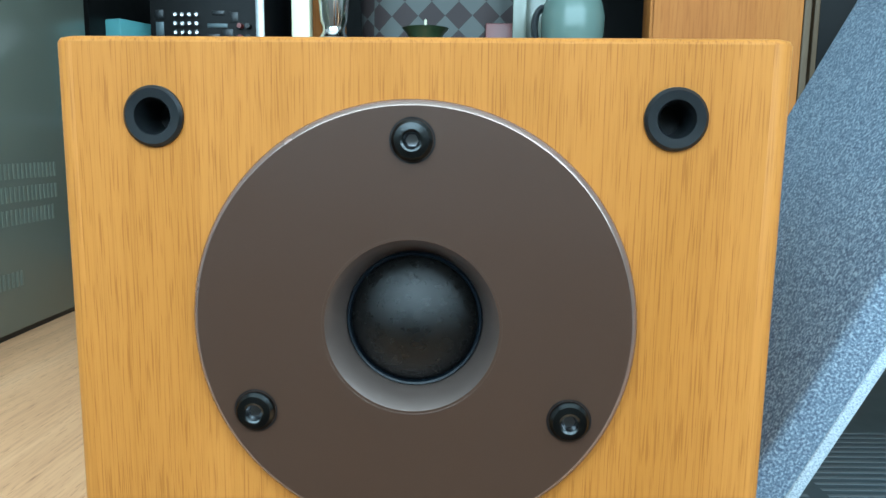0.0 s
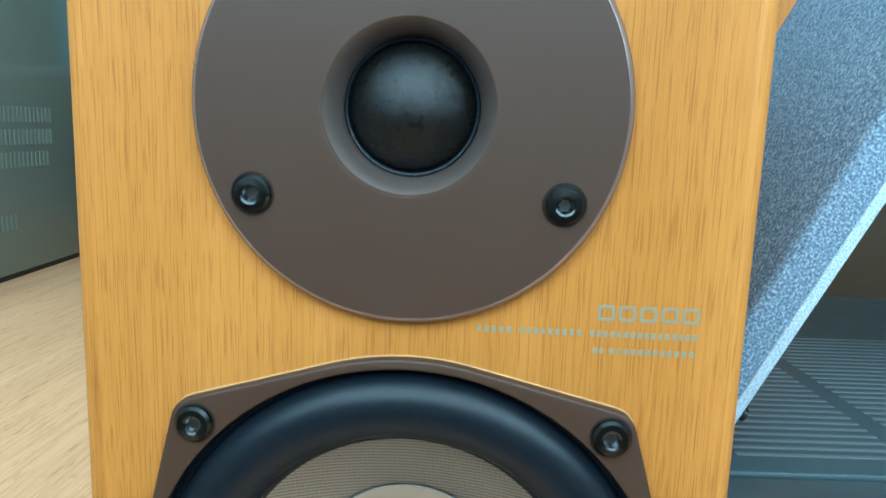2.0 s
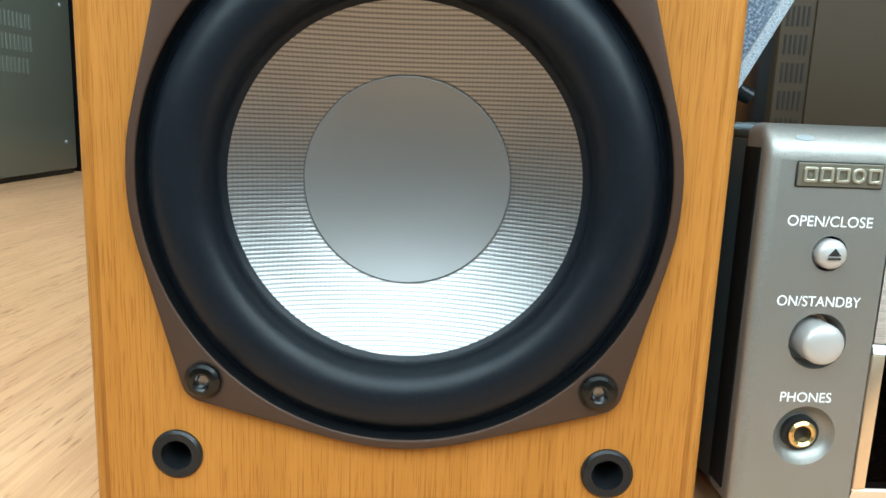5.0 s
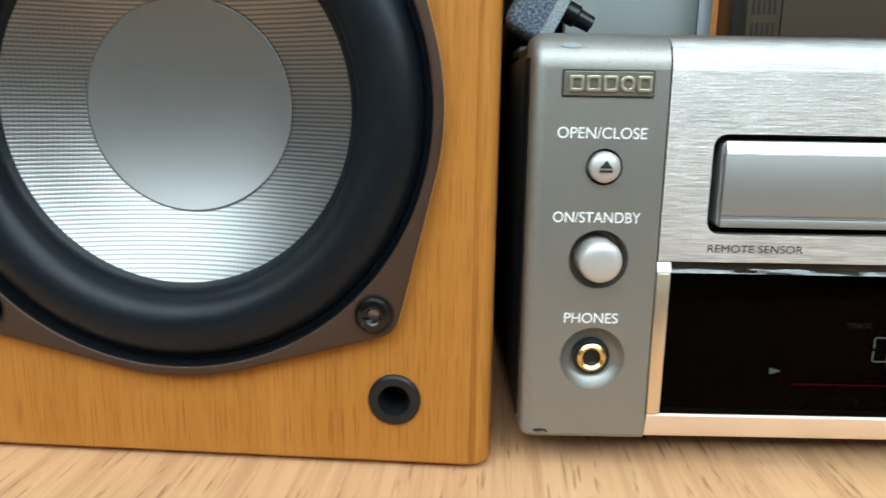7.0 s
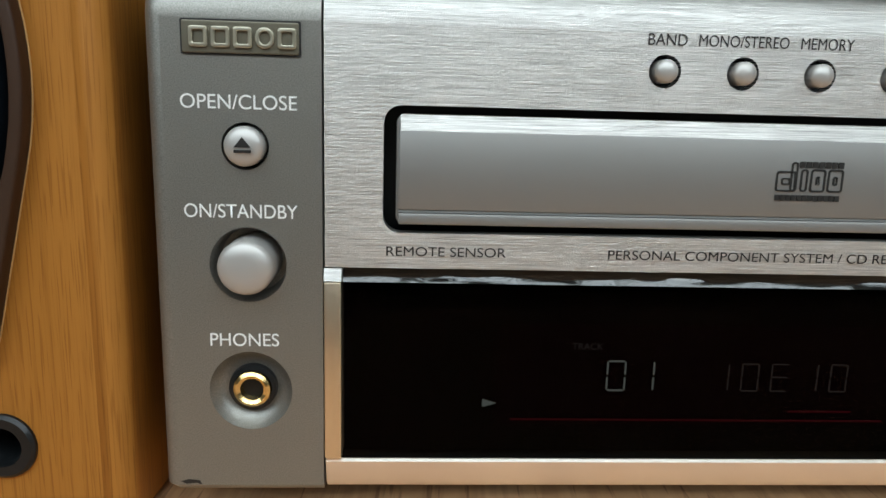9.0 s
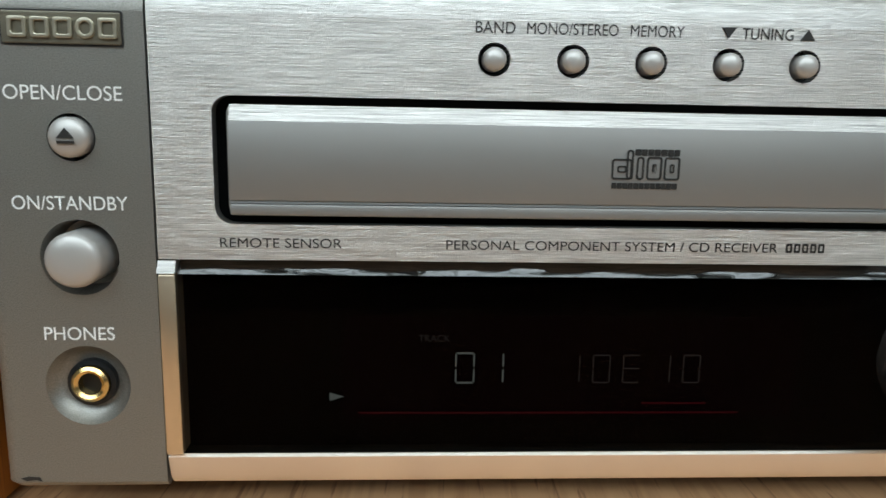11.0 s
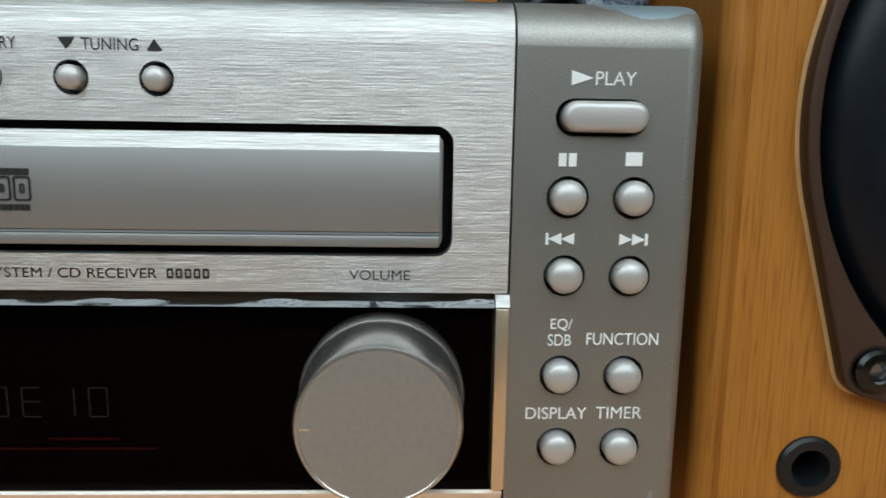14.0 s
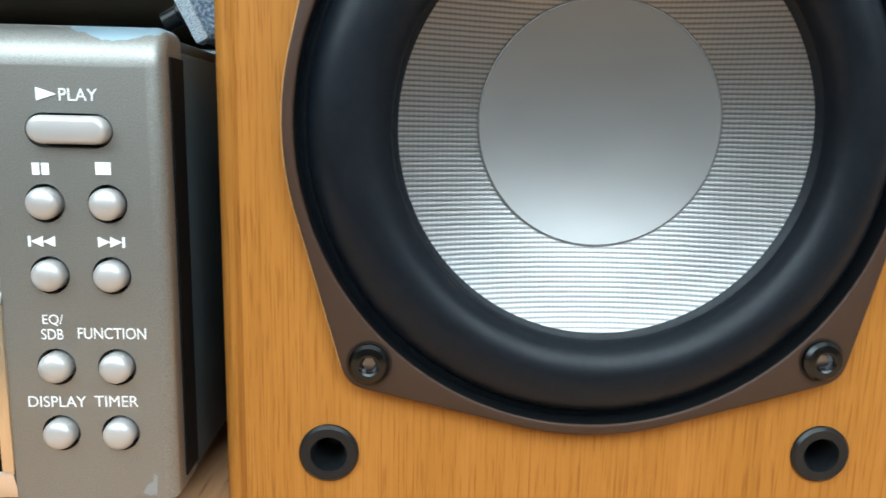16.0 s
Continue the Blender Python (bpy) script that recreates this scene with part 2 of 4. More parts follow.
p_clear, p_gloss, p_mix = pn.new("ShaderNodeBsdfTransparent"), pn.new("ShaderNodeBsdfGlossy"), pn.new("ShaderNodeMixShader")
p_clear.inputs["Color"].default_value = (0.85, 0.82, 0.80, 1)
p_gloss.inputs["Roughness"].default_value = 0.04
p_mix.inputs[0].default_value = 0.0016
pl.new(p_clear.outputs[0], p_mix.inputs[1])
pl.new(p_gloss.outputs[0], p_mix.inputs[2])
pl.new(p_mix.outputs[0], pn["Material Output"].inputs["Surface"])
BEVEL = material("glossy_black_bevel", (0.004, 0.004, 0.004), 0.05, 0, 1.0)
bump_of(BEVEL, noise_of(BEVEL, 95, 2, 0.5, (0.45, 1, 2.2)), 0.30, 0.004)
HOOD = material("dark_grey_steel_cover", (0.058, 0.076, 0.082), 0.42, 0.4)
bump_of(HOOD, noise_of(HOOD, 3000, 2), 0.15, 0.0003)
rough_of(HOOD, noise_of(HOOD, 40, 4), 0.34, 0.5)
VENT = material("vent_edge", (0.30, 0.32, 0.33), 0.4, 0.5)
WHITE_INK = material("white_print", (0.80, 0.80, 0.78), 0.5)
BLACK_INK = material("black_print", (0.014, 0.013, 0.012), 0.5)
GREY_INK = material("silver_print", (0.195, 0.175, 0.115), 0.5, 0.0)
BADGE = material("bronze_badge", (0.22, 0.20, 0.15), 0.35, 0.7)
BADGE_HI = material("champagne_relief", (0.62, 0.58, 0.46), 0.28, 0.8)
STEEL = material("grey_painted_steel", (0.135, 0.15, 0.125), 0.22, 0.0)
rough_of(STEEL, noise_of(STEEL, 30, 3), 0.16, 0.24)
SLOT = material("vent_slot_edge", (0.125, 0.139, 0.115), 0.29)
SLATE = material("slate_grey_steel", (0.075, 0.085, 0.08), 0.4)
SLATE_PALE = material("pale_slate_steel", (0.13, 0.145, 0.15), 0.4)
WALL = material("wall_paint", (0.36, 0.35, 0.33), 0.8)
colour_of(WALL, ramp_of(WALL, noise_of(WALL, 6, 4), [(0.3, (0.44, 0.43, 0.41)), (0.7, (0.50, 0.49, 0.47))]))
CEILING = material("ceiling_paint", (0.78, 0.78, 0.76), 0.85)
FLOOR = wood("floor_boards", (0.16, 0.09, 0.045), (0.21, 0.12, 0.06), (0.26, 0.15, 0.08), 200, 14, (1, 0.06, 1))
DARK = material("dark_rack", (0.006, 0.006, 0.006), 0.5, 0, 0.10)
SLAT = material("cover_slot_edge", (0.13, 0.14, 0.145), 0.4, 0.3)
rough_of(DARK, noise_of(DARK, 40, 3), 0.4, 0.6)
CREAM = material("cream_paint", (0.62, 0.60, 0.42), 0.5)
DULL_EDGE = material("dull_brown_edge", (0.085, 0.06, 0.035), 0.55, 0, 0.2)
WHITE = material("white_paint", (0.78, 0.79, 0.77), 0.45)
MINT = material("mint_glaze", (0.115, 0.16, 0.14), 0.2, 0, 0.35)
rough_of(MINT, noise_of(MINT, 60, 3), 0.15, 0.3)
TEAL = material("teal_plastic", (0.10, 0.24, 0.25), 0.45)
TAUPE = material("taupe_brown_steel", (0.040, 0.029, 0.018), 0.5, 0, 0.10)
rough_of(TAUPE, noise_of(TAUPE, 12, 3), 0.55, 0.7)
TAUPE_DEEP = material("taupe_vent_shade", (0.016, 0.013, 0.010), 0.7, 0, 0.2)
HARLEQUIN = material("harlequin_fabric", (0.12, 0.10, 0.10), 0.8)
checks = HARLEQUIN.node_tree.nodes.new("ShaderNodeTexChecker")
check_co, check_map = HARLEQUIN.node_tree.nodes.new("ShaderNodeTexCoord"), HARLEQUIN.node_tree.nodes.new("ShaderNodeMapping")
check_map.inputs["Rotation"].default_value = (0, radians(45), 0)
check_map.inputs["Location"].default_value = (0.003, 0.007, 0.003)
checks.inputs["Scale"].default_value = 34
checks.inputs["Color1"].default_value, checks.inputs["Color2"].default_value = (0.030, 0.021, 0.021, 1), (0.075, 0.08, 0.077, 1)
HARLEQUIN.node_tree.links.new(check_co.outputs["Object"], check_map.inputs["Vector"])
HARLEQUIN.node_tree.links.new(check_map.outputs["Vector"], checks.inputs["Vector"])
colour_of(HARLEQUIN, checks.outputs["Color"])
RED = material("red_plastic", (0.10, 0.015, 0.012), 0.4)


def glow(name, colour, strength):
    m = material(name, (0.0005, 0.0005, 0.0005), 0.6, 0, 0.0)
    b = m.node_tree.nodes["Principled BSDF"]
    b.inputs["Emission Color"].default_value, b.inputs["Emission Strength"].default_value = (*colour, 1), strength
    return m


SEGMENT = glow("lit_display_segment", (0.75, 0.85, 0.8), 0.16)
SEGMENT_DIM = glow("dim_display_segment", (0.8, 0.7, 0.65), 0.036)
RED_GLOW = glow("dim_red_display_line", (0.8, 0.04, 0.09), 0.05)
RED_HAZE = glow("faint_red_display_ground", (0.8, 0.05, 0.07), 0.0018)


# ---- building helpers ----
def mesh_object(name, me, mat, parent=None, label="", smooth=35):
    ob = new(name, me)
    if mat:
        me.materials.clear()
        me.materials.append(mat)
    if smooth:
        for p in me.polygons:
            p.use_smooth = True
        me.set_sharp_from_angle(angle=radians(smooth))
    if parent:
        ob.parent = parent
    if label:
        ob["label"] = label
    return ob


def part(name, bm, mat, parent=None, label="", smooth=35):
    bmesh.ops.recalc_face_normals(bm, faces=bm.faces)
    me = bpy.data.meshes.new(name)
    bm.to_mesh(me)
    bm.free()
    return mesh_object(name, me, mat, parent, label, smooth)


def thing(name, m, label, category, group="", kind=""):
    ob = new(name)
    ob.empty_display_size = 0.02
    ob.matrix_world = m
    return tagged(ob, label, category, group, kind)


def box(x0, x1, y0, y1, z0, z1, bevel=0.0, segments=2):
    bm = bmesh.new()
    bmesh.ops.create_cube(bm, size=1)
    for v in bm.verts:
        v.co = Vector(((x0 + x1) / 2 + v.co.x * (x1 - x0), (y0 + y1) / 2 + v.co.y * (y1 - y0), (z0 + z1) / 2 + v.co.z * (z1 - z0)))
    if bevel:
        bmesh.ops.bevel(bm, geom=list(bm.edges), offset=bevel, segments=segments, profile=0.5, affect="EDGES")
    return bm


def lathe(profile, cx=0.0, cz=0.0, steps=64, axis="y"):
    """Turns (radius, depth) pairs about an axis through (cx, cz) that runs into the depth, or upwards for axis z."""
    bm = bmesh.new()
    rings = []
    for r, d in profile:
        if r < 1e-7:
            rings.append([bm.verts.new((cx, d, cz) if axis == "y" else (cx, cz, d))])
        else:
            ring = []
            for i in range(steps):
                a, c, s = 0, math.cos(2 * math.pi * i / steps) * r, math.sin(2 * math.pi * i / steps) * r
                ring.append(bm.verts.new((cx + c, d, cz + s) if axis == "y" else (cx + c, cz + s, d)))
            rings.append(ring)
    for a, b in zip(rings, rings[1:]):
        for i in range(steps):
            j = (i + 1) % steps
            if len(a) == 1 and len(b) == 1:
                continue
            if len(a) == 1:
                bm.faces.new((a[0], b[i], b[j]))
            elif len(b) == 1:
                bm.faces.new((a[i], a[j], b[0]))
            else:
                bm.faces.new((a[i], a[j], b[j], b[i]))
    return bm


def arc(cx, cz, r, a0, a1, n=8):
    return [(cx + r * math.cos(radians(a0 + (a1 - a0) * i / n)), cz + r * math.sin(radians(a0 + (a1 - a0) * i / n))) for i in range(n + 1)]


def circle(cx, cz, r, n=32):
    return [(cx + r * math.cos(2 * math.pi * i / n), cz + r * math.sin(2 * math.pi * i / n)) for i in range(n)]


def rounded(x0, x1, z0, z1, r, n=6):
    radii = r if isinstance(r, tuple) else (r, r, r, r)  # bottom left, bottom right, top right, top left
    out = []
    for (cx, cz, a), q in zip(((x0, z0, 180), (x1, z0, 270), (x1, z1, 0), (x0, z1, 90)), radii):
        if q <= 0:
            out.append((cx, cz))
        else:
            ox = cx + q if cx == x0 else cx - q
            oz = cz + q if cz == z0 else cz - q
            out += arc(ox, oz, q, a, a + 90, n)
    return out


def plate_mesh(outlines, y0, y1, bevel=0.0):
    """A flat plate in the upright plane, from depth y0 to y1, outlined by the first loop, with the others cut out."""
    cu = bpy.data.curves.new("plate", "CURVE")
    cu.dimensions, cu.fill_mode, cu.extrude = "2D", "BOTH", max((y1 - y0) / 2 - bevel, 1e-6)
    cu.bevel_depth, cu.bevel_resolution, cu.offset = bevel, 2, -bevel
    for loop in outlines:
        sp = cu.splines.new("POLY")
        sp.points.add(len(loop) - 1)
        for p, (x, z) in zip(sp.points, loop):
            p.co = (x, z, 0, 1)
        sp.use_cyclic_u = True
    ob = new("plate", cu)
    bpy.context.view_layer.update()
    me = bpy.data.meshes.new_from_object(ob.evaluated_get(bpy.context.evaluated_depsgraph_get()))
    bpy.data.objects.remove(ob)
    bm = bmesh.new()
    bm.from_mesh(me)
    bmesh.ops.remove_doubles(bm, verts=bm.verts, dist=1e-6)
    bm.to_mesh(me)
    bm.free()
    me.transform(Matrix.Translation((0, (y0 + y1) / 2, 0)) @ Matrix.Rotation(radians(90), 4, "X"))
    return me


def plate(name, outlines, y0, y1, mat, parent, label="", bevel=0.0, smooth=35):
    return mesh_object(name, plate_mesh(outlines, y0, y1, bevel), mat, parent, label, smooth)


def lettering(body, x0, x1, z0, z1, y, mat, parent, label, bold=0.0):
    """Printed words stretched to the given field on an upright face at depth y."""
    cu = bpy.data.curves.new("lettering", "FONT")
    cu.body, cu.size, cu.offset = body, 1.0, bold
    ob = new("lettering", cu)
    bpy.context.view_layer.update()
    me = bpy.data.meshes.new_from_object(ob.evaluated_get(bpy.context.evaluated_depsgraph_get()))
    bpy.data.objects.remove(ob)
    xs, zs = [v.co.x for v in me.vertices], [v.co.y for v in me.vertices]
    sx, sz = (x1 - x0) / (max(xs) - min(xs)), (z1 - z0) / (max(zs) - min(zs))
    for v in me.vertices:
        v.co = Vector((x0 + (v.co.x - min(xs)) * sx, y, z0 + (v.co.y - min(zs)) * sz))
    return mesh_object("lettering", me, mat, parent, label, 0)


def moved(bm, m):
    bmesh.ops.transform(bm, matrix=m, verts=bm.verts)
    return bm


# ---- the room ----
def room():
    x0, x1, y0, y1, z0, z1 = -1.7, 2.2, -0.75, 1.75, -0.74, 2.0
    t = 0.12
    tagged(part("floor", box(x0, x1, y0, y1, z0 - t, z0), FLOOR), "dark wooden floor boards of the room", "floor", kind="structure")
    tagged(part("ceiling", box(x0 - t, x1 + t, y0 - t, y1 + t, z1, z1 + t), CEILING), "white painted ceiling of the room", "ceiling", kind="structure")
    tagged(part("wall_west", box(x0 - t, x0, y0 - t, y1 + t, z0 - t, z1), WALL), "stone grey painted plain room wall", "wall", kind="structure")
    tagged(part("wall_east", box(x1, x1 + t, y0 - t, y1 + t, z0 - t, z1), WALL), "stone grey painted plain room wall", "wall", kind="structure")
    tagged(part("wall_north", box(x0, x1, y1, y1 + t, z0 - t, z1), WALL), "stone grey painted plain room wall", "wall", kind="structure")
    wx0, wx1, wz0, wz1 = -1.07, 1.63, 0.42, 1.86
    south = plate_mesh([[(x0, z0 - t), (x1, z0 - t), (x1, z1), (x0, z1)], rounded(wx0, wx1, wz0, wz1, 0)], y0 - t, y0)
    tagged(mesh_object("wall_south", south, WALL, smooth=0), "stone grey painted wall with a window opening", "wall", kind="structure")
    w = thing("window_1", pose((wx0 + wx1) / 2, y0 - 0.06, wz0), "white framed window with horizontal blind slats", "window", kind="structure")
    h, v = (wx1 - wx0) / 2, wz1 - wz0
    plate("window_frame", [rounded(-h, h, 0, v, 0), rounded(-h + 0.05, -0.025, 0.05, v - 0.05, 0), rounded(0.025, h - 0.05, 0.05, v - 0.05, 0)], -0.03, 0.03, WHITE, w)
    for i in range(9):
        part("blind_slat", box(-h + 0.06, h - 0.06, 0.031, 0.055, 0.12 + 0.13 * i, 0.123 + 0.13 * i), WHITE, w)


room()


# ---- the table ----
def table():
    t = thing("table", pose(0.25, 0.25, -0.74), "light oak laminate table top under the stereo", "table")
    part("tabletop", box(-1.15, 1.25, -0.41, 0.85, 0.71, 0.7370, 0.003), OAK, t)
    for x in (-1.05, 1.15):
        for y in (-0.33, 0.75):
            part("leg", box(x - 0.03, x + 0.03, y - 0.03, y + 0.03, 0, 0.71, 0.003), OAK, t)


table()


# ---- loudspeakers ----
SW0, SW1, SH, SD = -0.0036, 0.1456, 0.2555, 0.215
SOCKETS = ((0.0180, 0.2395), (0.1227, 0.2400), (0.0186, 0.0143), (0.1229, 0.0149))


def socket_screw(parent, x, z, y=-0.003):
    s = part("screw", lathe([(0.0016, y + 0.0002), (0.0018, y - 0.0017), (0.0022, y - 0.0019), (0.0035, y - 0.0017), (0.0041, y - 0.0010), (0.0042, y + 0.0012), (0.0, y + 0.0012)], x, z, 24), SCREW, parent, "blackened steel socket head screw")
    part("screw_recess", lathe([(0.0046, y - 0.00008), (0.0043, y - 0.00006), (0.0041, y + 0.0003)], x, z, 24), BLACK, s)
    part("hex_socket", lathe([(0.0019, y - 0.0012), (0.0013, y - 0.0004), (0.0, y - 0.0002)], x, z, 6), SOCKET_GLINT, s)
    return s


def grille_socket(parent, x, z):
    part("grille_socket", lathe([(0.0, 0.010), (0.0031, 0.010), (0.0033, 0.0), (0.0038, -0.0011), (0.0056, -0.0012), (0.0062, -0.0006), (0.0063, 0.0006)], x, z, 36), BLACK, parent, "black plastic grille peg socket")


def woofer_outline(cx, cz, ear, er, r, turn, n=96):
    """The tight hull round a circle and four screw ears."""
    pts = circle(cx, cz, r, n)
    for i in range(4):
        a = radians(45 + 90 * i + turn)
        pts += circle(cx + ear * math.cos(a), cz + ear * math.sin(a), er, 24)
    pts = sorted(set(pts))
    lower, upper = [], []
    for chain, seq in ((lower, pts), (upper, pts[::-1])):
        for q in seq:
            while len(chain) > 1 and (chain[-1][0] - chain[-2][0]) * (q[1] - chain[-2][1]) - (chain[-1][1] - chain[-2][1]) * (q[0] - chain[-2][0]) <= 1e-12:
                chain.pop()
            chain.append(q)
    return lower[:-1] + upper[:-1]


def loudspeaker(m, label, wcx, wcz, turn, grown=1.0, cone_dx=0.0, rise=0.0, ear=0.0650, cap_dz=0.0, chip=0.0):
    s = thing("bookshelf_speaker", m, label, "speaker", "pair of speakers")
    tcx, tcz, tr = 0.0712, 0.1975, 0.0378
    # cabinet: the front board is pierced for the two drivers, its upright edges are rounded over
    r = 0.0050
    front = plate_mesh([rounded(SW0 + r, SW1 - r, -0.0007, SH - 0.0012, 0), circle(tcx, tcz, 0.0385, 48), circle(wcx, wcz, 0.0608, 64)] +
                       [circle(x, z, 0.0045, 20) for x, z in SOCKETS], 0.0, 0.018)
    mesh_object("front_board", front, VENEER, s, smooth=20)
    left = arc(SW0 + r, r, r, 270, 180, 8)
    outline = left + [(SW0, SD), (SW1, SD)] + [(SW0 + SW1 - x, y) for x, y in left[::-1]]
    inner = [(SW0 + r, 0.0175)] * 9 + [(SW0 + 0.01, SD), (SW1 - 0.01, SD)] + [(SW1 - r, 0.0175)] * 9
    shell = bmesh.new()
    # body: walls run round the sides; lids close it above and below, with a fine arris
    def lift(loop, z, shrink):
        cx, cy = (SW0 + SW1) / 2, SD / 2
        return [shell.verts.new((x - shrink * (1 if x > cx else -1), y + (shrink if y < r else 0), z)) for x, y in loop]
    rings = [lift(outline, -0.0015, 0.0008), lift(outline, -0.0007, 0.0), lift(outline, SH - 0.0012, 0.0), lift(outline, SH - 0.0003, 0.0004), lift(outline, SH, 0.0012)]
    n = len(outline)
    for a, b in zip(rings, rings[1:]):
        for i in range(n - (1 if a is rings[1] else 0)):
            k = (i + 1) % n
            shell.faces.new((a[i], a[k], b[k], b[i]))
    shell.faces.new(rings[0])
    shell.faces.new(rings[-1])
    part("cabinet", shell, VENEER, s, smooth=50)
    for px in (SW0 + 0.016, SW1 - 0.016):
        for py in (0.018, SD - 0.018):
            part("foot_pad", lathe([(0, -0.0030), (0.0085, -0.0030), (0.0090, -0.0026), (0.0090, -0.0014), (0, -0.0014)], px, py, 24, "z"), BLACK, s)
    # tweeter
    tw = part("tweeter_plate", lathe([(0.0180, -0.0030), (0.0446, -0.0030), (0.0446, 0.0002), (0.030, 0.0002)], tcx, tcz, 128), BROWN, s, "round brown tweeter face plate")
    part("plate_bevel", lathe([(0.0444, -0.0026), (0.0446, -0.00302), (0.0449, -0.0029), (0.0456, -0.0022), (0.0459, -0.0015), (0.0459, 0.0002)], tcx, tcz, 128), BROWN_EDGE, tw, "polished bevelled rim of the plate, lightened for its highlight")
    part("tweeter_throat", lathe([(0.0186, -0.00302), (0.0179, -0.0026), (0.0146, 0.0040), (0.0142, 0.0062), (0.0, 0.0065)], tcx, tcz, 72), BROWN_SATIN, tw)
    part("surround_ring", lathe([(0.0147, 0.0040), (0.0143, 0.0032), (0.0139, 0.0034), (0.0136, 0.0044)], tcx, tcz, 72), RUBBER, tw)
    R, h = 0.0137, 0.0080
    rad = (R * R + h * h) / (2 * h)
    amax = math.asin(R / rad)
    part("dome", lathe([(rad * math.sin(amax * i / 12), 0.0044 - h + rad * (1 - math.cos(amax * i / 12))) for i in range(13)], tcx, tcz, 72), SILK, tw, "black coated silk tweeter dome")
    for a in (90, 210, 330):
        socket_screw(tw, tcx + tr * math.cos(radians(a)), tcz + tr * math.sin(radians(a)))
    # woofer
    frame_loop = woofer_outline(wcx, wcz, ear, 0.0057, 0.0619, turn)
    wf = plate("woofer_frame", [frame_loop, circle(wcx, wcz, 0.0596, 96)], -0.0034, 0.0, BROWN, s, "brown cast frame with four screw ears", 0.0005)
    plate("rebate_edge", [woofer_outline(wcx - chip, wcz, ear, 0.00582 + chip, 0.0620 + chip, turn), circle(wcx, wcz, 0.0603, 96)], -0.0003, 0.0, PALE_EDGE, wf, "pale bare edge of the driver rebate", 0.0001)
    part("frame_wall", lathe([(0.0596, -0.0030), (0.0594, 0.0040)], wcx, wcz, 96), BLACK, wf)
    roll = [(0.0595, 0.0012), (0.0583, 0.0008)]
    for i in range(17):
        a = math.pi * i / 16
        roll.append((0.0503 + 0.0075 * math.cos(a), 0.0010 - 0.0062 * math.sin(a)))
    rc = 0.0411 * grown
    roll += [(rc + 0.0016, 0.0018), (rc + 0.0009, 0.0026), (rc - 0.0002, 0.0032)]
    ring = lathe(roll, 0, 0, 128)
    for v in ring.verts:
        v.co.x += cone_dx * min(max((0.0590 - math.hypot(v.co.x, v.co.z)) / 0.018, 0), 1)
    part("surround", ring, RUBBER, wf, "black rubber roll surround").location = (wcx, 0, wcz)
    cone = [(0.0411 - 0.0161 * i / 8, 0.0033 + (0.0090 - rise) * (i / 8) ** 0.9) for i in range(9)]
    dish = lathe([(q * grown, e) for q, e in cone], 0, 0, 128)
    for v in dish.verts:
        v.co.z += cap_dz * (0.0411 * grown - math.hypot(v.co.x, v.co.z)) / (0.0161 * grown)
    part("cone", dish, CONE, wf, "woven grey woofer cone").location = (wcx + cone_dx, 0, wcz)
    part("glue_line", lathe([(0.0252 * grown, 0.01195 - rise), (0.0250 * grown, 0.01205 - rise), (0.0248 * grown, 0.01195 - rise)], wcx + cone_dx, wcz + cap_dz, 96), GLUE, wf)
    part("dust_cap", lathe([(0.0249 * grown * i / 10, 0.0120 - rise + 0.0038 * (1 - (i / 10) ** 2)) for i in range(11)], wcx + cone_dx, wcz + cap_dz, 96), CAP, wf, "smooth silver grey concave dust cap")
    for i in range(4):
        a = radians(45 + 90 * i + turn)
        socket_screw(wf, wcx + ear * math.cos(a), wcz + ear * math.sin(a), -0.0034)
    for x, z in SOCKETS:
        grille_socket(s, x, z)
    # maker's print: plain bars
    for i in range(5):
        x = 0.1128 + 0.0045 * i
        loops = [rounded(x, x + 0.0036, 0.1537, 0.1571, 0.0006, 3)]
        loops.append(rounded(x + 0.0006, x + 0.0030, 0.1543, 0.1565, 0.0004, 3))
        plate("print_shape", loops, -0.0001, 0.0002, GREY_INK, s)
    for words, z in ((((0.0870, 0.0950), (0.0962, 0.1102), (0.1114, 0.1348)), 0.1501), (((0.1122, 0.1150), (0.1158, 0.1345)), 0.1463)):
        for w0, w1 in words:
            n = max(2, round((w1 - w0) / 0.0015))
            step = (w1 - w0) / n
            for k in range(n):
                plate("print_bar", [rounded(w0 + k * step, w0 + k * step + 0.0009, z, z + 0.0013, 0.0002, 2)], -0.0001, 0.0002, GREY_INK, s)
    return s


loudspeaker(pose(0, 0, 0), "honey cherry veneer bookshelf speaker with grey cone, without its grille", 0.0718, 0.0818, 1.1)
loudspeaker(pose(0.3925, 0.0209, 0, 0, 0, 2.41), "honey cherry veneer speaker standing close beside the receiver", 0.0722, 0.0819, 1.1, 1.025, 0.0020, 0.002, 0.0650, 0.0012, 0.0003)


# ---- the receiver ----
RROUND, RDEEP = 0.0078, 0.0112
RZ0, RTOP, RSEAM0, RSEAM1, RL, RR = 0.0069, 0.0991, 0.0212, 0.1915, -0.0081, 0.2230


def face_profile(depth=RDEEP, r=RROUND):
    """Side outline of the front: up the face, round the top edge and back."""
    pts = [(depth, RZ0), (0.0012, RZ0), (0.0, RZ0 + 0.0012)]
    pts += [(r - r * math.cos(radians(a)), RTOP - r + r * math.sin(radians(a))) for a in range(0, 91, 10)]
    return pts + [(depth, RTOP)]


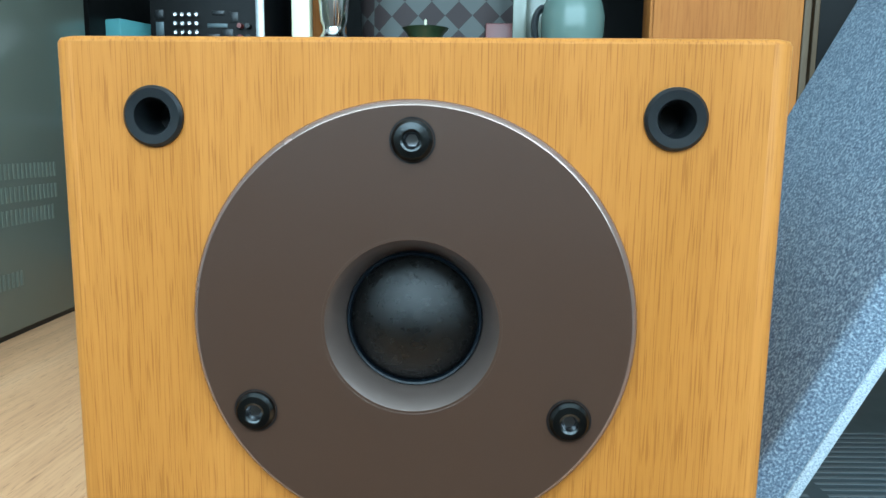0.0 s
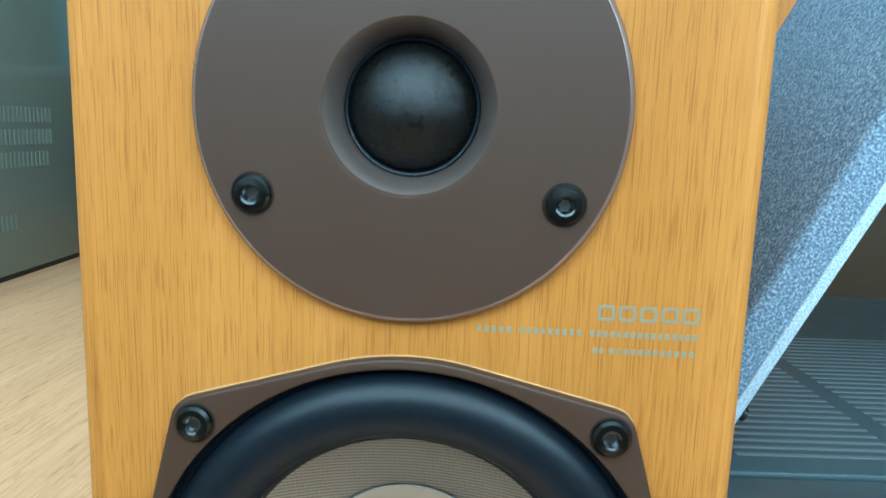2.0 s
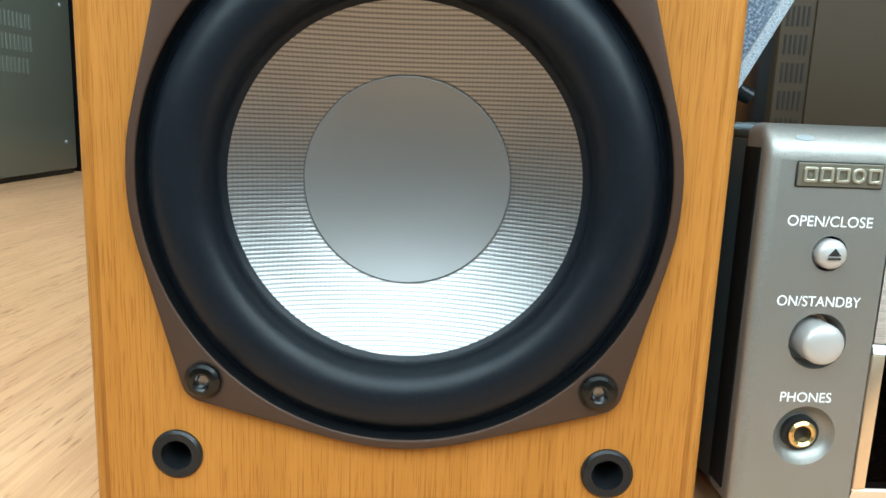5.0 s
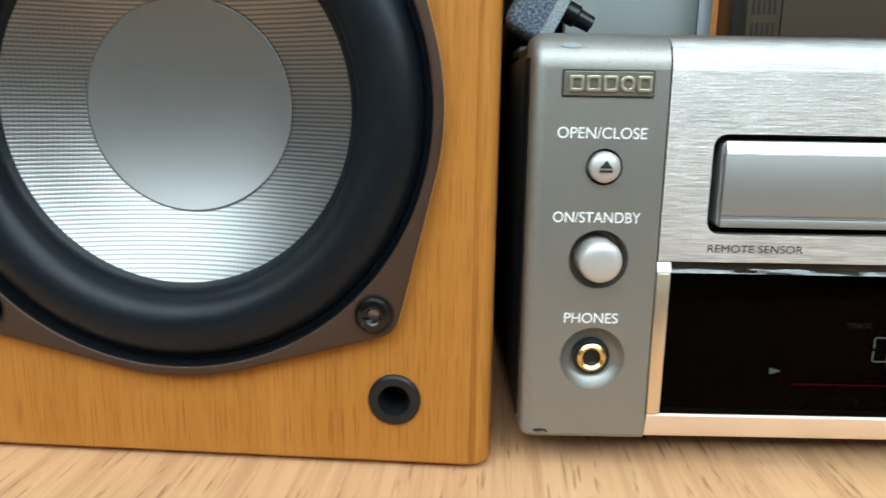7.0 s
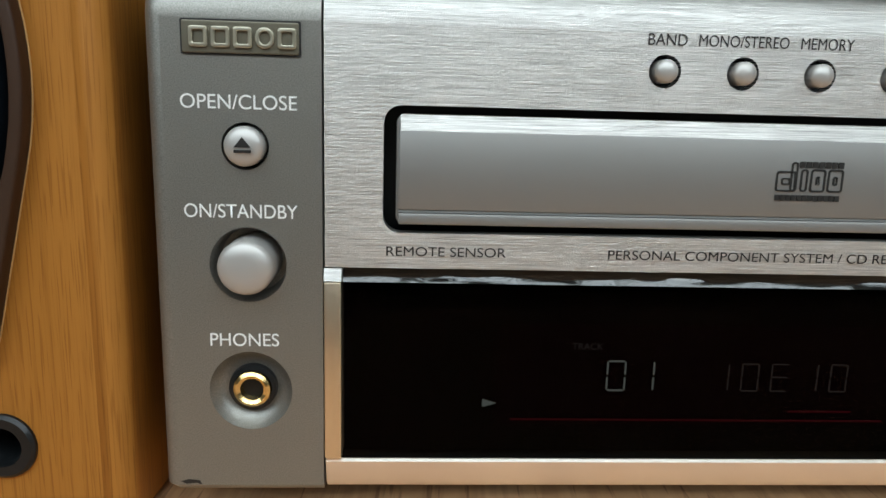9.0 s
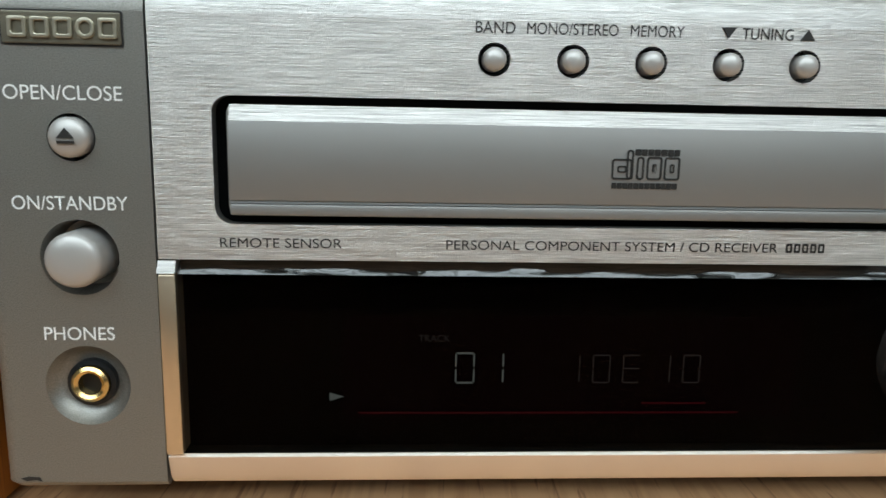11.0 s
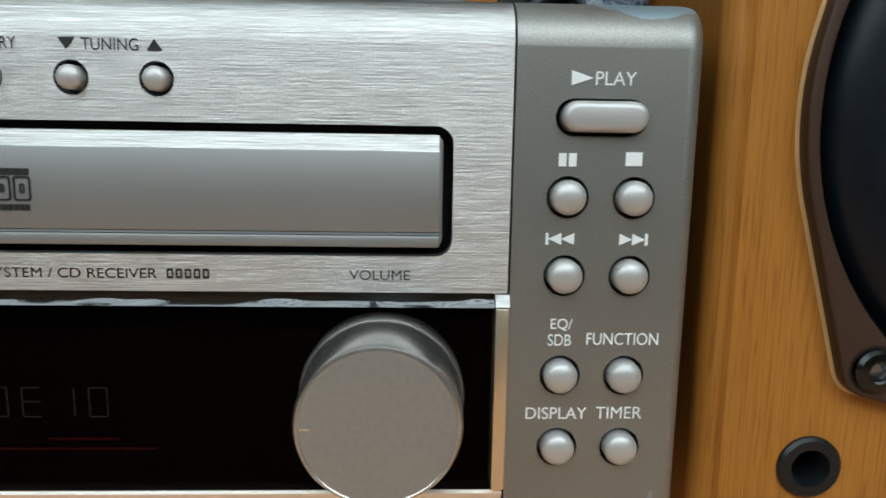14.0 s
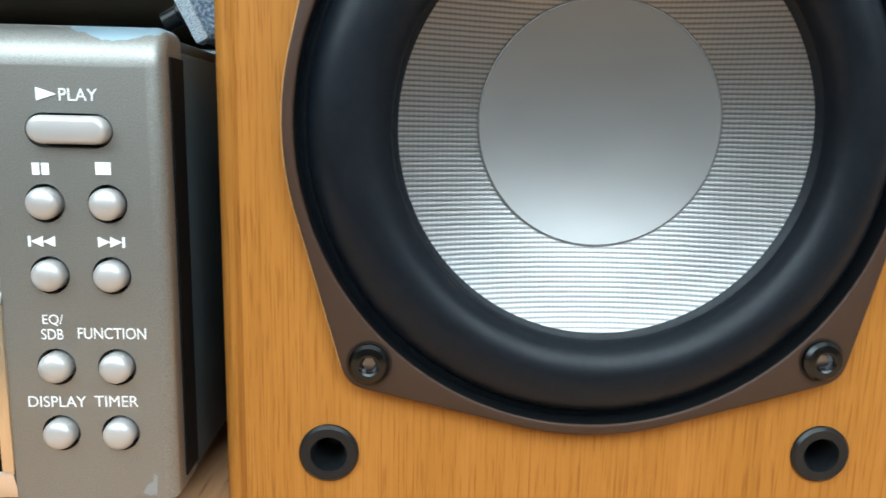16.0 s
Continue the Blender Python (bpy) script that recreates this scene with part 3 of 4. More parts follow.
def on_round(ob, r=RROUND):
    """Lays a flat print on the rounded upper edge of the front."""
    for v in ob.data.vertices:
        rise = max(v.co.z - (RTOP - r), 0.0)
        v.co.y += r - math.sqrt(r * r - rise * rise) - 0.00012
    return ob


def end_panel(rec, x0, x1, outer, mat, label, holes):
    """A moulded end cheek, its outer upright edge and corners rounded."""
    bm = bmesh.new()
    prof = face_profile()
    n, r = 7, 0.0030
    cols = []
    for i in range(n + 1):
        a = math.pi / 2 * i / n
        cols.append((r * (1 - math.sin(a)), r * (1 - math.cos(a))))  # inset from the side, push back
    xs = [(x1, 0.0)] + [(x0 + s, b) for s, b in cols] if outer < 0 else [(x0, 0.0)] + [(x1 - s, b) for s, b in cols]
    rings = []
    for x, back in xs:
        ring = []
        for y, z in prof:
            zz = min(max(z, RZ0 + back * 0.9), RTOP - back * 0.9)
            ring.append(bm.verts.new((x, min(y + back, RDEEP), zz)))
        rings.append(ring)
    for k, (a, b) in enumerate(zip(rings, rings[1:])):
        for i in range(len(prof) - 1):
            if not (k == 0 and i == 2):
                bm.faces.new((a[i], a[i + 1], b[i + 1], b[i]))
    for ring in (rings[0], rings[-1]):
        bm.faces.new(ring)
    bmesh.ops.remove_doubles(bm, verts=bm.verts, dist=1e-6)
    panel = part("end_panel", bm, mat, rec, label, 40)
    sx = x0 if outer < 0 else x1
    # thin dark sheet added for the shade on the cheek's outer side
    part("side_shade", box(sx - 0.0004, sx + 0.0004, 0.0040, RDEEP, RZ0 + 0.004, RTOP - 0.0055), DARK, panel, "dark sheet for the shade on the side", 0)
    f0, f1 = (x0 + r, x1) if outer < 0 else (x0, x1 - r)
    plate("panel_face", [rounded(f0, f1, RZ0 + 0.0012, prof[3][1], 0)] + holes, 0.0, 0.004, mat, panel, smooth=20)
    return panel


def push_button(rec, x, z, r_hole, r, proud, y=0.0, label=""):
    well = part("button_well", lathe([(r_hole, y), (r_hole, y + 0.0028), (0.0, y + 0.0029)], x, z, 28), BLACK, rec)
    prof = [(r, y + 0.0028), (r, y - proud * 0.4)] + [(r * math.cos(radians(a)), y - proud * 0.4 - proud * 0.6 * math.sin(radians(a))) for a in (15, 30, 45, 60, 75)] + [(0, y - proud)]
    return part("button", lathe(prof, x, z, 28), BUTTON, well, label or "small round silver push button")


def receiver():
    rec = thing("cd_receiver", pose(0.1603, 0.0001, 0, 0, 0, 3.246), "silver compact disc receiver with black display on the table", "receiver")
    # chassis
    part("chassis", box(RL + 0.0006, RR - 0.0006, RDEEP + 0.0002, 0.285, 0.0075, 0.0955, 0.001), HOOD, rec, "dark grey steel body")
    part("front_ledge", box(RL + 0.001, RR - 0.001, RDEEP + 0.0003, 0.0448, 0.0950, 0.0976, 0.0008), HOOD, rec, "dark glossy ledge behind the silver front")
    cover = part("top_cover", box(RL + 0.001, RR - 0.001, 0.0455, 0.285, 0.0960, 0.0990, 0.0010), HOOD, rec, "dark grey cover with vent slots")
    for row in range(26):
        y = 0.056 + row * 0.0052
        for x0, x1 in ((0.010, 0.062), (0.070, 0.143), (0.151, 0.204)):
            part("vent_slot", box(x0, x1, y, y + 0.0016, 0.0989, 0.0993, 0.0), SLAT, cover, smooth=0)
    for x in (0.012, 0.202):
        for y in (0.04, 0.26):
            part("foot", lathe([(0, -0.0030), (0.011, -0.0030), (0.012, 0.001), (0.012, 0.0076), (0, 0.0076)], x, y, 28, "z"), BLACK, rec)
    # end cheeks
    end_panel(rec, RL, RSEAM0, -1, PAINT, "silver grey painted end panel", [circle(0.0083, 0.0706, 0.0040, 28), circle(0.0083, 0.0500, 0.0067, 40), circle(0.0082, 0.0267, 0.0074, 40)])
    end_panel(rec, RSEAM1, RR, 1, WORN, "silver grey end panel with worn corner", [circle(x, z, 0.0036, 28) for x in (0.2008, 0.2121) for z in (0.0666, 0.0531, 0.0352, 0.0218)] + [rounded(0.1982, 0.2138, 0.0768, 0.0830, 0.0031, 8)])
    # fascia with its round-topped edge
    top = bmesh.new()
    prof = [p for p in face_profile() if p[1] > RTOP - RROUND - 0.0001]
    rings = [[top.verts.new((x, y, z)) for y, z in prof] for x in (RSEAM0 + 0.0004, RSEAM1 - 0.0004)]
    for i in range(len(prof) - 1):
        top.faces.new((rings[0][i], rings[0][i + 1], rings[1][i + 1], rings[1][i]))
    part("fascia_top", top, ALU, rec, "rounded brushed aluminium top edge")
    slot = rounded(0.0316, 0.1814, 0.0562, 0.0781, 0.0030)
    bands = [0.0792 + 0.01352 * i for i in range(5)]
    plate("fascia", [rounded(RSEAM0 + 0.0004, RSEAM1 - 0.0004, 0.0499, RTOP - RROUND, 0), slot] + [circle(x, 0.0849, 0.0028, 24) for x in bands], 0.0, 0.003, ALU, rec, "brushed aluminium front plate", smooth=20)
    low = bmesh.new()
    a = [(0.0006, 0.0134), (0.0003, 0.0134), (-0.0002, 0.0130), (0.0010, 0.0085), (0.0024, RZ0), (0.0042, RZ0)]
    ends = [[low.verts.new((x, y, z)) for y, z in a] for x in (RSEAM0 + 0.0004, RSEAM1 - 0.0004)]
    for i in range(6):
        low.faces.new((ends[0][i], ends[0][(i + 1) % 6], ends[1][(i + 1) % 6], ends[1][i]))
    low.faces.new(ends[0])
    low.faces.new(ends[1])
    part("lower_strip", low, STRIP, rec, "brushed aluminium bottom strip", 30)
    for loop, mat in (([(-0.0050, 0.0089), (-0.0040, 0.0084), (-0.0022, 0.0086), (-0.0012, 0.0083), (-0.0016, 0.0091), (-0.0036, 0.0093)], BLACK_INK), ([(0.2158, 0.0092), (0.2172, 0.0086), (0.2186, 0.0090), (0.2188, 0.0128), (0.2181, 0.0133), (0.2179, 0.0116), (0.2170, 0.0112)], VENT)):
        plate("paint_chip", [loop], -0.0001, 0.0002, mat, rec, "small chip in the paint")
    part("fascia_backing", box(RSEAM0, RSEAM1, 0.0075, 0.0242, RZ0 + 0.001, 0.0925), BLACK, rec)
    # disc tray
    tray = plate("disc_tray", [rounded(0.0338, 0.1797, 0.0576, 0.0767, 0.0016)], 0.0008, 0.006, TRAY, rec, "satin silver disc tray door", 0.0003)
    lipm = bmesh.new()
    a = [(-0.0006, 0.0739), (0.0006, 0.0766), (0.0030, 0.0766), (0.0030, 0.0739)]
    ends = [[lipm.verts.new((x, y, z)) for y, z in a] for x in (0.0345, 0.1790)]
    for i in range(4):
        lipm.faces.new((ends[0][i], ends[0][(i + 1) % 4], ends[1][(i + 1) % 4], ends[1][i]))
    lipm.faces.new(ends[0])
    lipm.faces.new(ends[1])
    part("tray_bevel", lipm, ALU, tray, smooth=0)
    part("tray_panel", box(0.0343, 0.1792, -0.0006, 0.0010, 0.0604, 0.07388, 0.0002), TRAY, tray)
    part("tray_lip", box(0.0343, 0.1792, -0.0005, 0.0010, 0.0578, 0.0598, 0.0003), TRAY, tray)
    part("tray_groove", box(0.0343, 0.1792, -0.00035, 0.0010, 0.0599, 0.0603), VENT, tray)
    # disc emblem, plain shapes
    ex0 = 0.1003
    for x0, x1, z0, z1, n in ((0.0040, 0.0121, 0.0692, 0.0703, 7), (0.0001, 0.0119, 0.0634, 0.0644, 12)):
        step = (x1 - x0) / n
        for k in range(n):
            plate("emblem_bar", [rounded(ex0 + x0 + k * step, ex0 + x0 + (k + 0.86) * step, z0, z1, 0.0001, 2)], -0.0008, -0.0005, BLACK_INK, tray)
    for x0, x1, z1 in ((0.0, 0.0036, 0.0686), (0.0026, 0.0038, 0.0702), (0.0044, 0.0057, 0.0690), (0.0062, 0.0089, 0.0690), (0.0093, 0.0121, 0.0690)):
        outer, inner = rounded(ex0 + x0, ex0 + x1, 0.0650, z1, 0.0005, 3), rounded(ex0 + x0 + 0.0003, ex0 + x1 - 0.0003, 0.0653, z1 - 0.0003, 0.0003, 3)
        plate("emblem_shape", [outer, inner], -0.0008, -0.0005, BLACK_INK, tray)
        if x1 - x0 > 0.002:
            plate("emblem_shape", [rounded(ex0 + x0 + 0.0010, ex0 + x1 - 0.0010, 0.0662, z1 - 0.0012, 0.0003, 3), rounded(ex0 + x0 + 0.00125, ex0 + x1 - 0.00125, 0.06645, z1 - 0.00145, 0.0002, 3)], -0.0008, -0.0005, BLACK_INK, tray)
    # display
    disp = plate("display_window", [rounded(0.0246, 0.1890, 0.0136, 0.0472, 0)], 0.0034, 0.0070, GLASS, rec, "black display behind a smoked window")
    plate("window_pane", [rounded(0.0246, 0.1890, 0.0136, 0.0472, 0)], 0.0003, 0.0007, PANE, disp, "clear smoked window pane").visible_shadow = False
    bev = bmesh.new()
    a = [(0.0003, 0.0472), (0.0022, 0.0497), (0.0060, 0.0497), (0.0060, 0.0472)]
    ends = [[bev.verts.new((x, y, z)) for y, z in a] for x in (0.0246, 0.1890)]
    for i in range(4):
        bev.faces.new((ends[0][i], ends[0][(i + 1) % 4], ends[1][(i + 1) % 4], ends[1][i]))
    part("window_bevel", bev, BEVEL, disp, "glossy bevelled upper edge", 0)
    for x0, x1 in ((0.0214, 0.0245), (0.1891, 0.1915)):
        post = part("display_post", box(x0, x1, -0.0006, 0.0060, 0.0136, 0.0473, 0.0004), POST, rec, "polished metal post beside the display, tinted for the table's reflection")
        cap = bmesh.new()
        ends = [[cap.verts.new((x, y, z)) for y, z in ((-0.0008, 0.0475), (0.0002, 0.0496), (0.0060, 0.0496), (0.0060, 0.0475))] for x in (x0, x1)]
        for i in range(4):
            cap.faces.new((ends[0][i], ends[0][(i + 1) % 4], ends[1][(i + 1) % 4], ends[1][i]))
        cap.faces.new(ends[0])
        cap.faces.new(ends[1])
        part("post_cap", cap, ALU, post, "bright bevelled cap of the post", 0)
    yd = 0.0032

    def seg(name, x0, x1, z0, z1, mat):
        plate(name, [rounded(x0, x1, z0, z1, 0.0001, 2)], yd - 0.0001, yd + 0.0001, mat, disp)

    lettering("TRACK", 0.0671, 0.0730, 0.0341, 0.0354, yd - 0.0001, SEGMENT_DIM, disp, 'dim lit word "TRACK"')

    def digit(x, z0, w, h, on, mat, t=0.0003):
        segs = {"a": (x + t, x + w - t, z0 + h - t, z0 + h), "d": (x + t, x + w - t, z0, z0 + t), "g": (x + t, x + w - t, z0 + h / 2, z0 + h / 2 + t),
                "f": (x, x + t, z0 + h / 2 + t, z0 + h - t), "e": (x, x + t, z0 + t, z0 + h / 2 - t), "b": (x + w - t, x + w, z0 + h / 2 + t, z0 + h - t), "c": (x + w - t, x + w, z0 + t, z0 + h / 2 - t)}
        for k in on:
            seg("display_segment", *segs[k], mat)

    digit(0.0740, 0.0259, 0.0037, 0.0061, "abcdef", SEGMENT)
    digit(0.0795, 0.0259, 0.0037, 0.0061, "bc", SEGMENT)
    for i, on in enumerate(("bc", "abcdef", "adefg", "bc", "abcdef")):
        digit(0.0943 + 0.0058 * i, 0.0260, 0.0034, 0.0056, on, SEGMENT_DIM, 0.0002)
    plate("play_mark", [[(0.0506, 0.0241), (0.0506, 0.0225), (0.0532, 0.0233)]], yd - 0.0001, yd + 0.0001, SEGMENT, disp)
    seg("red_line", 0.0560, 0.1290, 0.0199, 0.0202, RED_GLOW)
    seg("red_line", 0.1100, 0.1225, 0.0218, 0.0221, RED_GLOW)
    plate("red_ground", [rounded(0.0530, 0.1400, 0.0190, 0.0390, 0.002, 4)], yd + 0.00012, yd + 0.00018, RED_HAZE, disp)
    # volume knob
    kx, kz = 0.1696, 0.0315
    knob = part("volume_knob", lathe([(0.0143, 0.0030), (0.0143, -0.0008), (0.0139, -0.0012), (0.0134, -0.0131), (0.0132, -0.0137), (0.0129, -0.0141), (0.0124, -0.0142), (0.0, -0.0140)], kx, kz, 96), KNOB, rec, "large spun aluminium volume knob")
    part("knob_rim", lathe([(0.01335, -0.0130), (0.0134, -0.0135), (0.0130, -0.01425), (0.0126, -0.01435), (0.0124, -0.0142)], kx, kz, 96), KNOB, knob, "fine chamfer of the knob")
    part("base_ring", lathe([(0.0144, 0.0), (0.01445, -0.0008), (0.0141, -0.0014), (0.0138, -0.0012)], kx, kz, 96), KNOB, knob, "turned ring at the knob's foot")
    part("knob_face", lathe([(0.0125, -0.0140), (0.0124, -0.01426), (0.0, -0.01426)], kx, kz, 96), KNOB_FACE, knob, "matt turned face of the knob")
    part("knob_mark", box(kx - 0.0122, kx - 0.0107, -0.01440, -0.0140, kz - 0.0004, kz - 0.0001), CHROME, knob)
    oval = [[(0.0002 + 0.0021 * math.cos(2 * math.pi * i / 24), 0.0962 + 0.0006 * math.sin(2 * math.pi * i / 24)) for i in range(24)]]
    on_round(plate("scuff", oval, -0.0001, 0.0001, VENT, rec, "small grey oval scuff on the end panel"))
    # left end: badge, buttons and headphone socket
    badge = plate("badge", [rounded(-0.0014, 0.0176, 0.0857, 0.0908, 0.0003, 3)], -0.0005, 0.0, BADGE, rec, "bronze badge with raised plain shapes", 0.0001)
    plate("badge_border", [rounded(-0.0017, 0.0179, 0.0854, 0.0911, 0.0003, 3), rounded(-0.0014, 0.0176, 0.0857, 0.0908, 0.0003, 3)], -0.0002, 0.0001, BLACK_INK, badge)
    for i in range(5):
        x, w = -0.0002 + 0.0036 * i, 0.0030
        loops = [rounded(x, x + w, 0.0866, 0.0899, 0.0014 if i == 3 else 0.0005, 6), rounded(x + 0.0006, x + w - 0.0006, 0.0872, 0.0893, 0.0009 if i == 3 else 0.0003, 6)]
        plate("badge_relief", loops, -0.0010, -0.0005, BADGE_HI, badge, bevel=0.0001)
    for words, x0, x1, z in (("OPEN/CLOSE", -0.0022, 0.0171, 0.0767), ("ON/STANDBY", -0.0023, 0.0170, 0.0583), ("PHONES", 0.0013, 0.0134, 0.0352)):
        lettering(words, x0, x1, z, z + 0.0024, -0.0001, WHITE_INK, rec, 'white printed "%s" lettering' % words, 0.0 if "M" in words else 0.003)
    b = push_button(rec, 0.0083, 0.0706, 0.0040, 0.0034, 0.0022, label="round silver button with eject mark")
    plate("eject_mark", [[(0.0069, 0.0705), (0.0097, 0.0705), (0.0083, 0.0722)]], -0.0024, -0.0021, BLACK_INK, b)
    plate("eject_mark", [rounded(0.0069, 0.0097, 0.0696, 0.0701, 0)], -0.0024, -0.0021, BLACK_INK, b)
    ring = part("button_well", lathe([(0.0067, 0.0), (0.0065, 0.0005), (0.0060, 0.0060), (0.0040, 0.0062)], 0.0083, 0.0500, 48), PAINT, rec, "recessed grey ring")
    part("button", lathe([(0.0048, 0.0062), (0.0048, -0.0022), (0.0046, -0.0029), (0.0040, -0.0034), (0.0022, -0.0038), (0.0, -0.0039)], 0.0083, 0.0500, 48), BUTTON, ring, "large round silver power button")
    dish = part("socket_dish", lathe([(0.0074, 0.0), (0.0072, 0.0003), (0.0062, 0.0019), (0.0048, 0.0026), (0.0030, 0.0027)], 0.0082, 0.0267, 48), PAINT, rec, "shallow round recess of the headphone socket")
    part("socket_collar", lathe([(0.0044, 0.0027), (0.0043, 0.0014), (0.0035, 0.0012), (0.0032, 0.0027)], 0.0082, 0.0267, 36), BLACK, dish)
    jack = part("socket_ring", lathe([(0.0035, 0.0020), (0.0033, 0.0006), (0.0027, 0.0002), (0.0021, 0.0006), (0.0019, 0.0024)], 0.0082, 0.0267, 36), GOLD, dish, "gold plated headphone socket ring")
    part("socket_hole", lathe([(0.0020, 0.0022), (0.0, 0.0022)], 0.0082, 0.0267, 24), BLACK, jack)
    # tuner buttons and print on the fascia
    for x in bands:
        push_button(rec, x, 0.0849, 0.0028, 0.0020, 0.0018, 0.0)
    for words, x0, x1 in (("BAND", 0.0759, 0.0826), ("MONO/STEREO", 0.0846, 0.1002), ("MEMORY", 0.1023, 0.1116), ("TUNING", 0.1217, 0.1307)):
        on_round(lettering(words, x0, x1, 0.0892, 0.0911, 0.0, BLACK_INK, rec, 'black printed "%s" lettering' % words))
    on_round(plate("tuning_mark", [[(0.1181, 0.0911), (0.1206, 0.0911), (0.11935, 0.0893)]], -0.0001, 0.0001, BLACK_INK, rec))
    on_round(plate("tuning_mark", [[(0.1320, 0.0893), (0.1345, 0.0893), (0.13325, 0.0911)]], -0.0001, 0.0001, BLACK_INK, rec))
    for words, x0, x1 in (("REMOTE SENSOR", 0.0323, 0.0534), ("PERSONAL COMPONENT SYSTEM / CD RECEIVER", 0.0717, 0.1318), ("VOLUME", 0.1640, 0.1743)):
        lettering(words, x0, x1, 0.0521, 0.0538, -0.0001, BLACK_INK, rec, 'black printed "%s" lettering' % words)
    for k in range(5):
        plate("model_bar", [rounded(0.1334 + 0.0015 * k, 0.1334 + 0.0015 * k + 0.0011, 0.0521, 0.0538, 0.0002, 2), rounded(0.1334 + 0.0015 * k + 0.0003, 0.1334 + 0.0015 * k + 0.0008, 0.0525, 0.0534, 0.0001, 2)], -0.0001, 0.0001, BLACK_INK, rec)
    # right end: transport keys
    well = plate("button_well", [rounded(0.1980, 0.2140, 0.0766, 0.0832, 0.0033, 8)], 0.0038, 0.0042, BLACK, rec)
    plate("button", [rounded(0.1992, 0.2134, 0.0775, 0.0826, 0.0025, 10)], -0.0024, 0.0038, BUTTON, well, "long oval silver play button", 0.0011)
    for cx, dx in ((0.2008, 0), (0.2121, 0)):
        for z in (0.0666, 0.0531, 0.0352, 0.0218):
            push_button(rec, cx, z, 0.0036, 0.00295, 0.0026)
    plate("play_mark", [[(0.2006, 0.0851), (0.2006, 0.0875), (0.2042, 0.0863)]], -0.0002, 0.0001, WHITE_INK, rec)
    for words, x0, x1, z, h in (("PLAY", 0.2046, 0.2114, 0.0852, 0.0022), ("EQ/", 0.1988, 0.2026, 0.0433, 0.0022), ("SDB", 0.1984, 0.2025, 0.0406, 0.0021), ("FUNCTION", 0.2052, 0.2179, 0.0408, 0.0022),
                                ("DISPLAY", 0.1950, 0.2059, 0.0271, 0.0022), ("TIMER", 0.2075, 0.2158, 0.0272, 0.0022)):
        lettering(words, x0, x1, z, z + h, -0.0001, WHITE_INK, rec, 'white printed "%s" lettering' % words, 0.0 if "M" in words else 0.003)
    for x0 in (0.1990, 0.2007):
        plate("pause_mark", [rounded(x0, x0 + 0.0013, 0.0718, 0.0740, 0)], -0.0002, 0.0001, WHITE_INK, rec)
    plate("stop_mark", [rounded(0.2103, 0.2131, 0.0720, 0.0743, 0)], -0.0002, 0.0001, WHITE_INK, rec)
    for c, s in ((0.2004, -1), (0.2118, 1)):
        for k in (-0.0018, 0.0004):
            tip, root = c + s * (0.0022 + k), c + s * k
            plate("skip_mark", [[(root, 0.0585), (root, 0.0605), (tip, 0.0595)]], -0.0002, 0.0001, WHITE_INK, rec)
        plate("skip_mark", [rounded(min(c + s * 0.0026, c + s * 0.0031), max(c + s * 0.0026, c + s * 0.0031), 0.0585, 0.0605, 0)], -0.0002, 0.0001, WHITE_INK, rec)
    return rec


receiver()


# ---- the two grilles, leaning together over the receiver like a tent ----
def grille(m, label):
    g = thing("speaker_grille", m, label, "grille", "pair of grilles")
    # local: x along the thickness (outer face at -x), y across, z up the panel
    bm = box(-0.0140, 0.0, 0.0, 0.136, 0.0, 0.246, 0.0032, 3)
    hole = part("cloth_cover", bm, CLOTH, g, "blue grey cloth stretched over the frame")
    for y0, y1 in ((-0.0006, 0.004), (0.132, 0.1366)):
        part("pale_rim", box(-0.0032, 0.0003, y0, y1, 0.001, 0.245, 0.0006), RIM, g, "pale folded cloth rim")
    part("inner_frame", box(-0.0030, 0.0006, 0.008, 0.128, 0.008, 0.238, 0.0005), BLACK, g, "black plastic rear frame")
    for y in (0.0165, 0.1195):
        for z in (0.0135, 0.2325):
            part("peg", lathe([(0.0, 0.0), (0.0034, 0.0), (0.0034, 0.0045), (0.0027, 0.0050), (0.0025, 0.0095), (0.0, 0.0100)], 0, 0, 20, "z"), BLACK, g, "black plastic grille peg").matrix_basis = Matrix.Translation((0.0, y, z)) @ Matrix.Rotation(radians(90), 4, "Y")
    return g


grille(Matrix.Translation((0.1582, 0.0530, 0.0994)) @ Matrix.Rotation(radians(27.2), 4, "Y"), "blue grey cloth speaker grille leaning on its twin")
grille(Matrix.Translation((0.3740, 0.1950, 0.0994)) @ Matrix.Rotation(radians(180), 4, "Z") @ Matrix.Rotation(radians(27.2), 4, "Y"), "blue grey cloth grille leaning, beside the farther speaker")


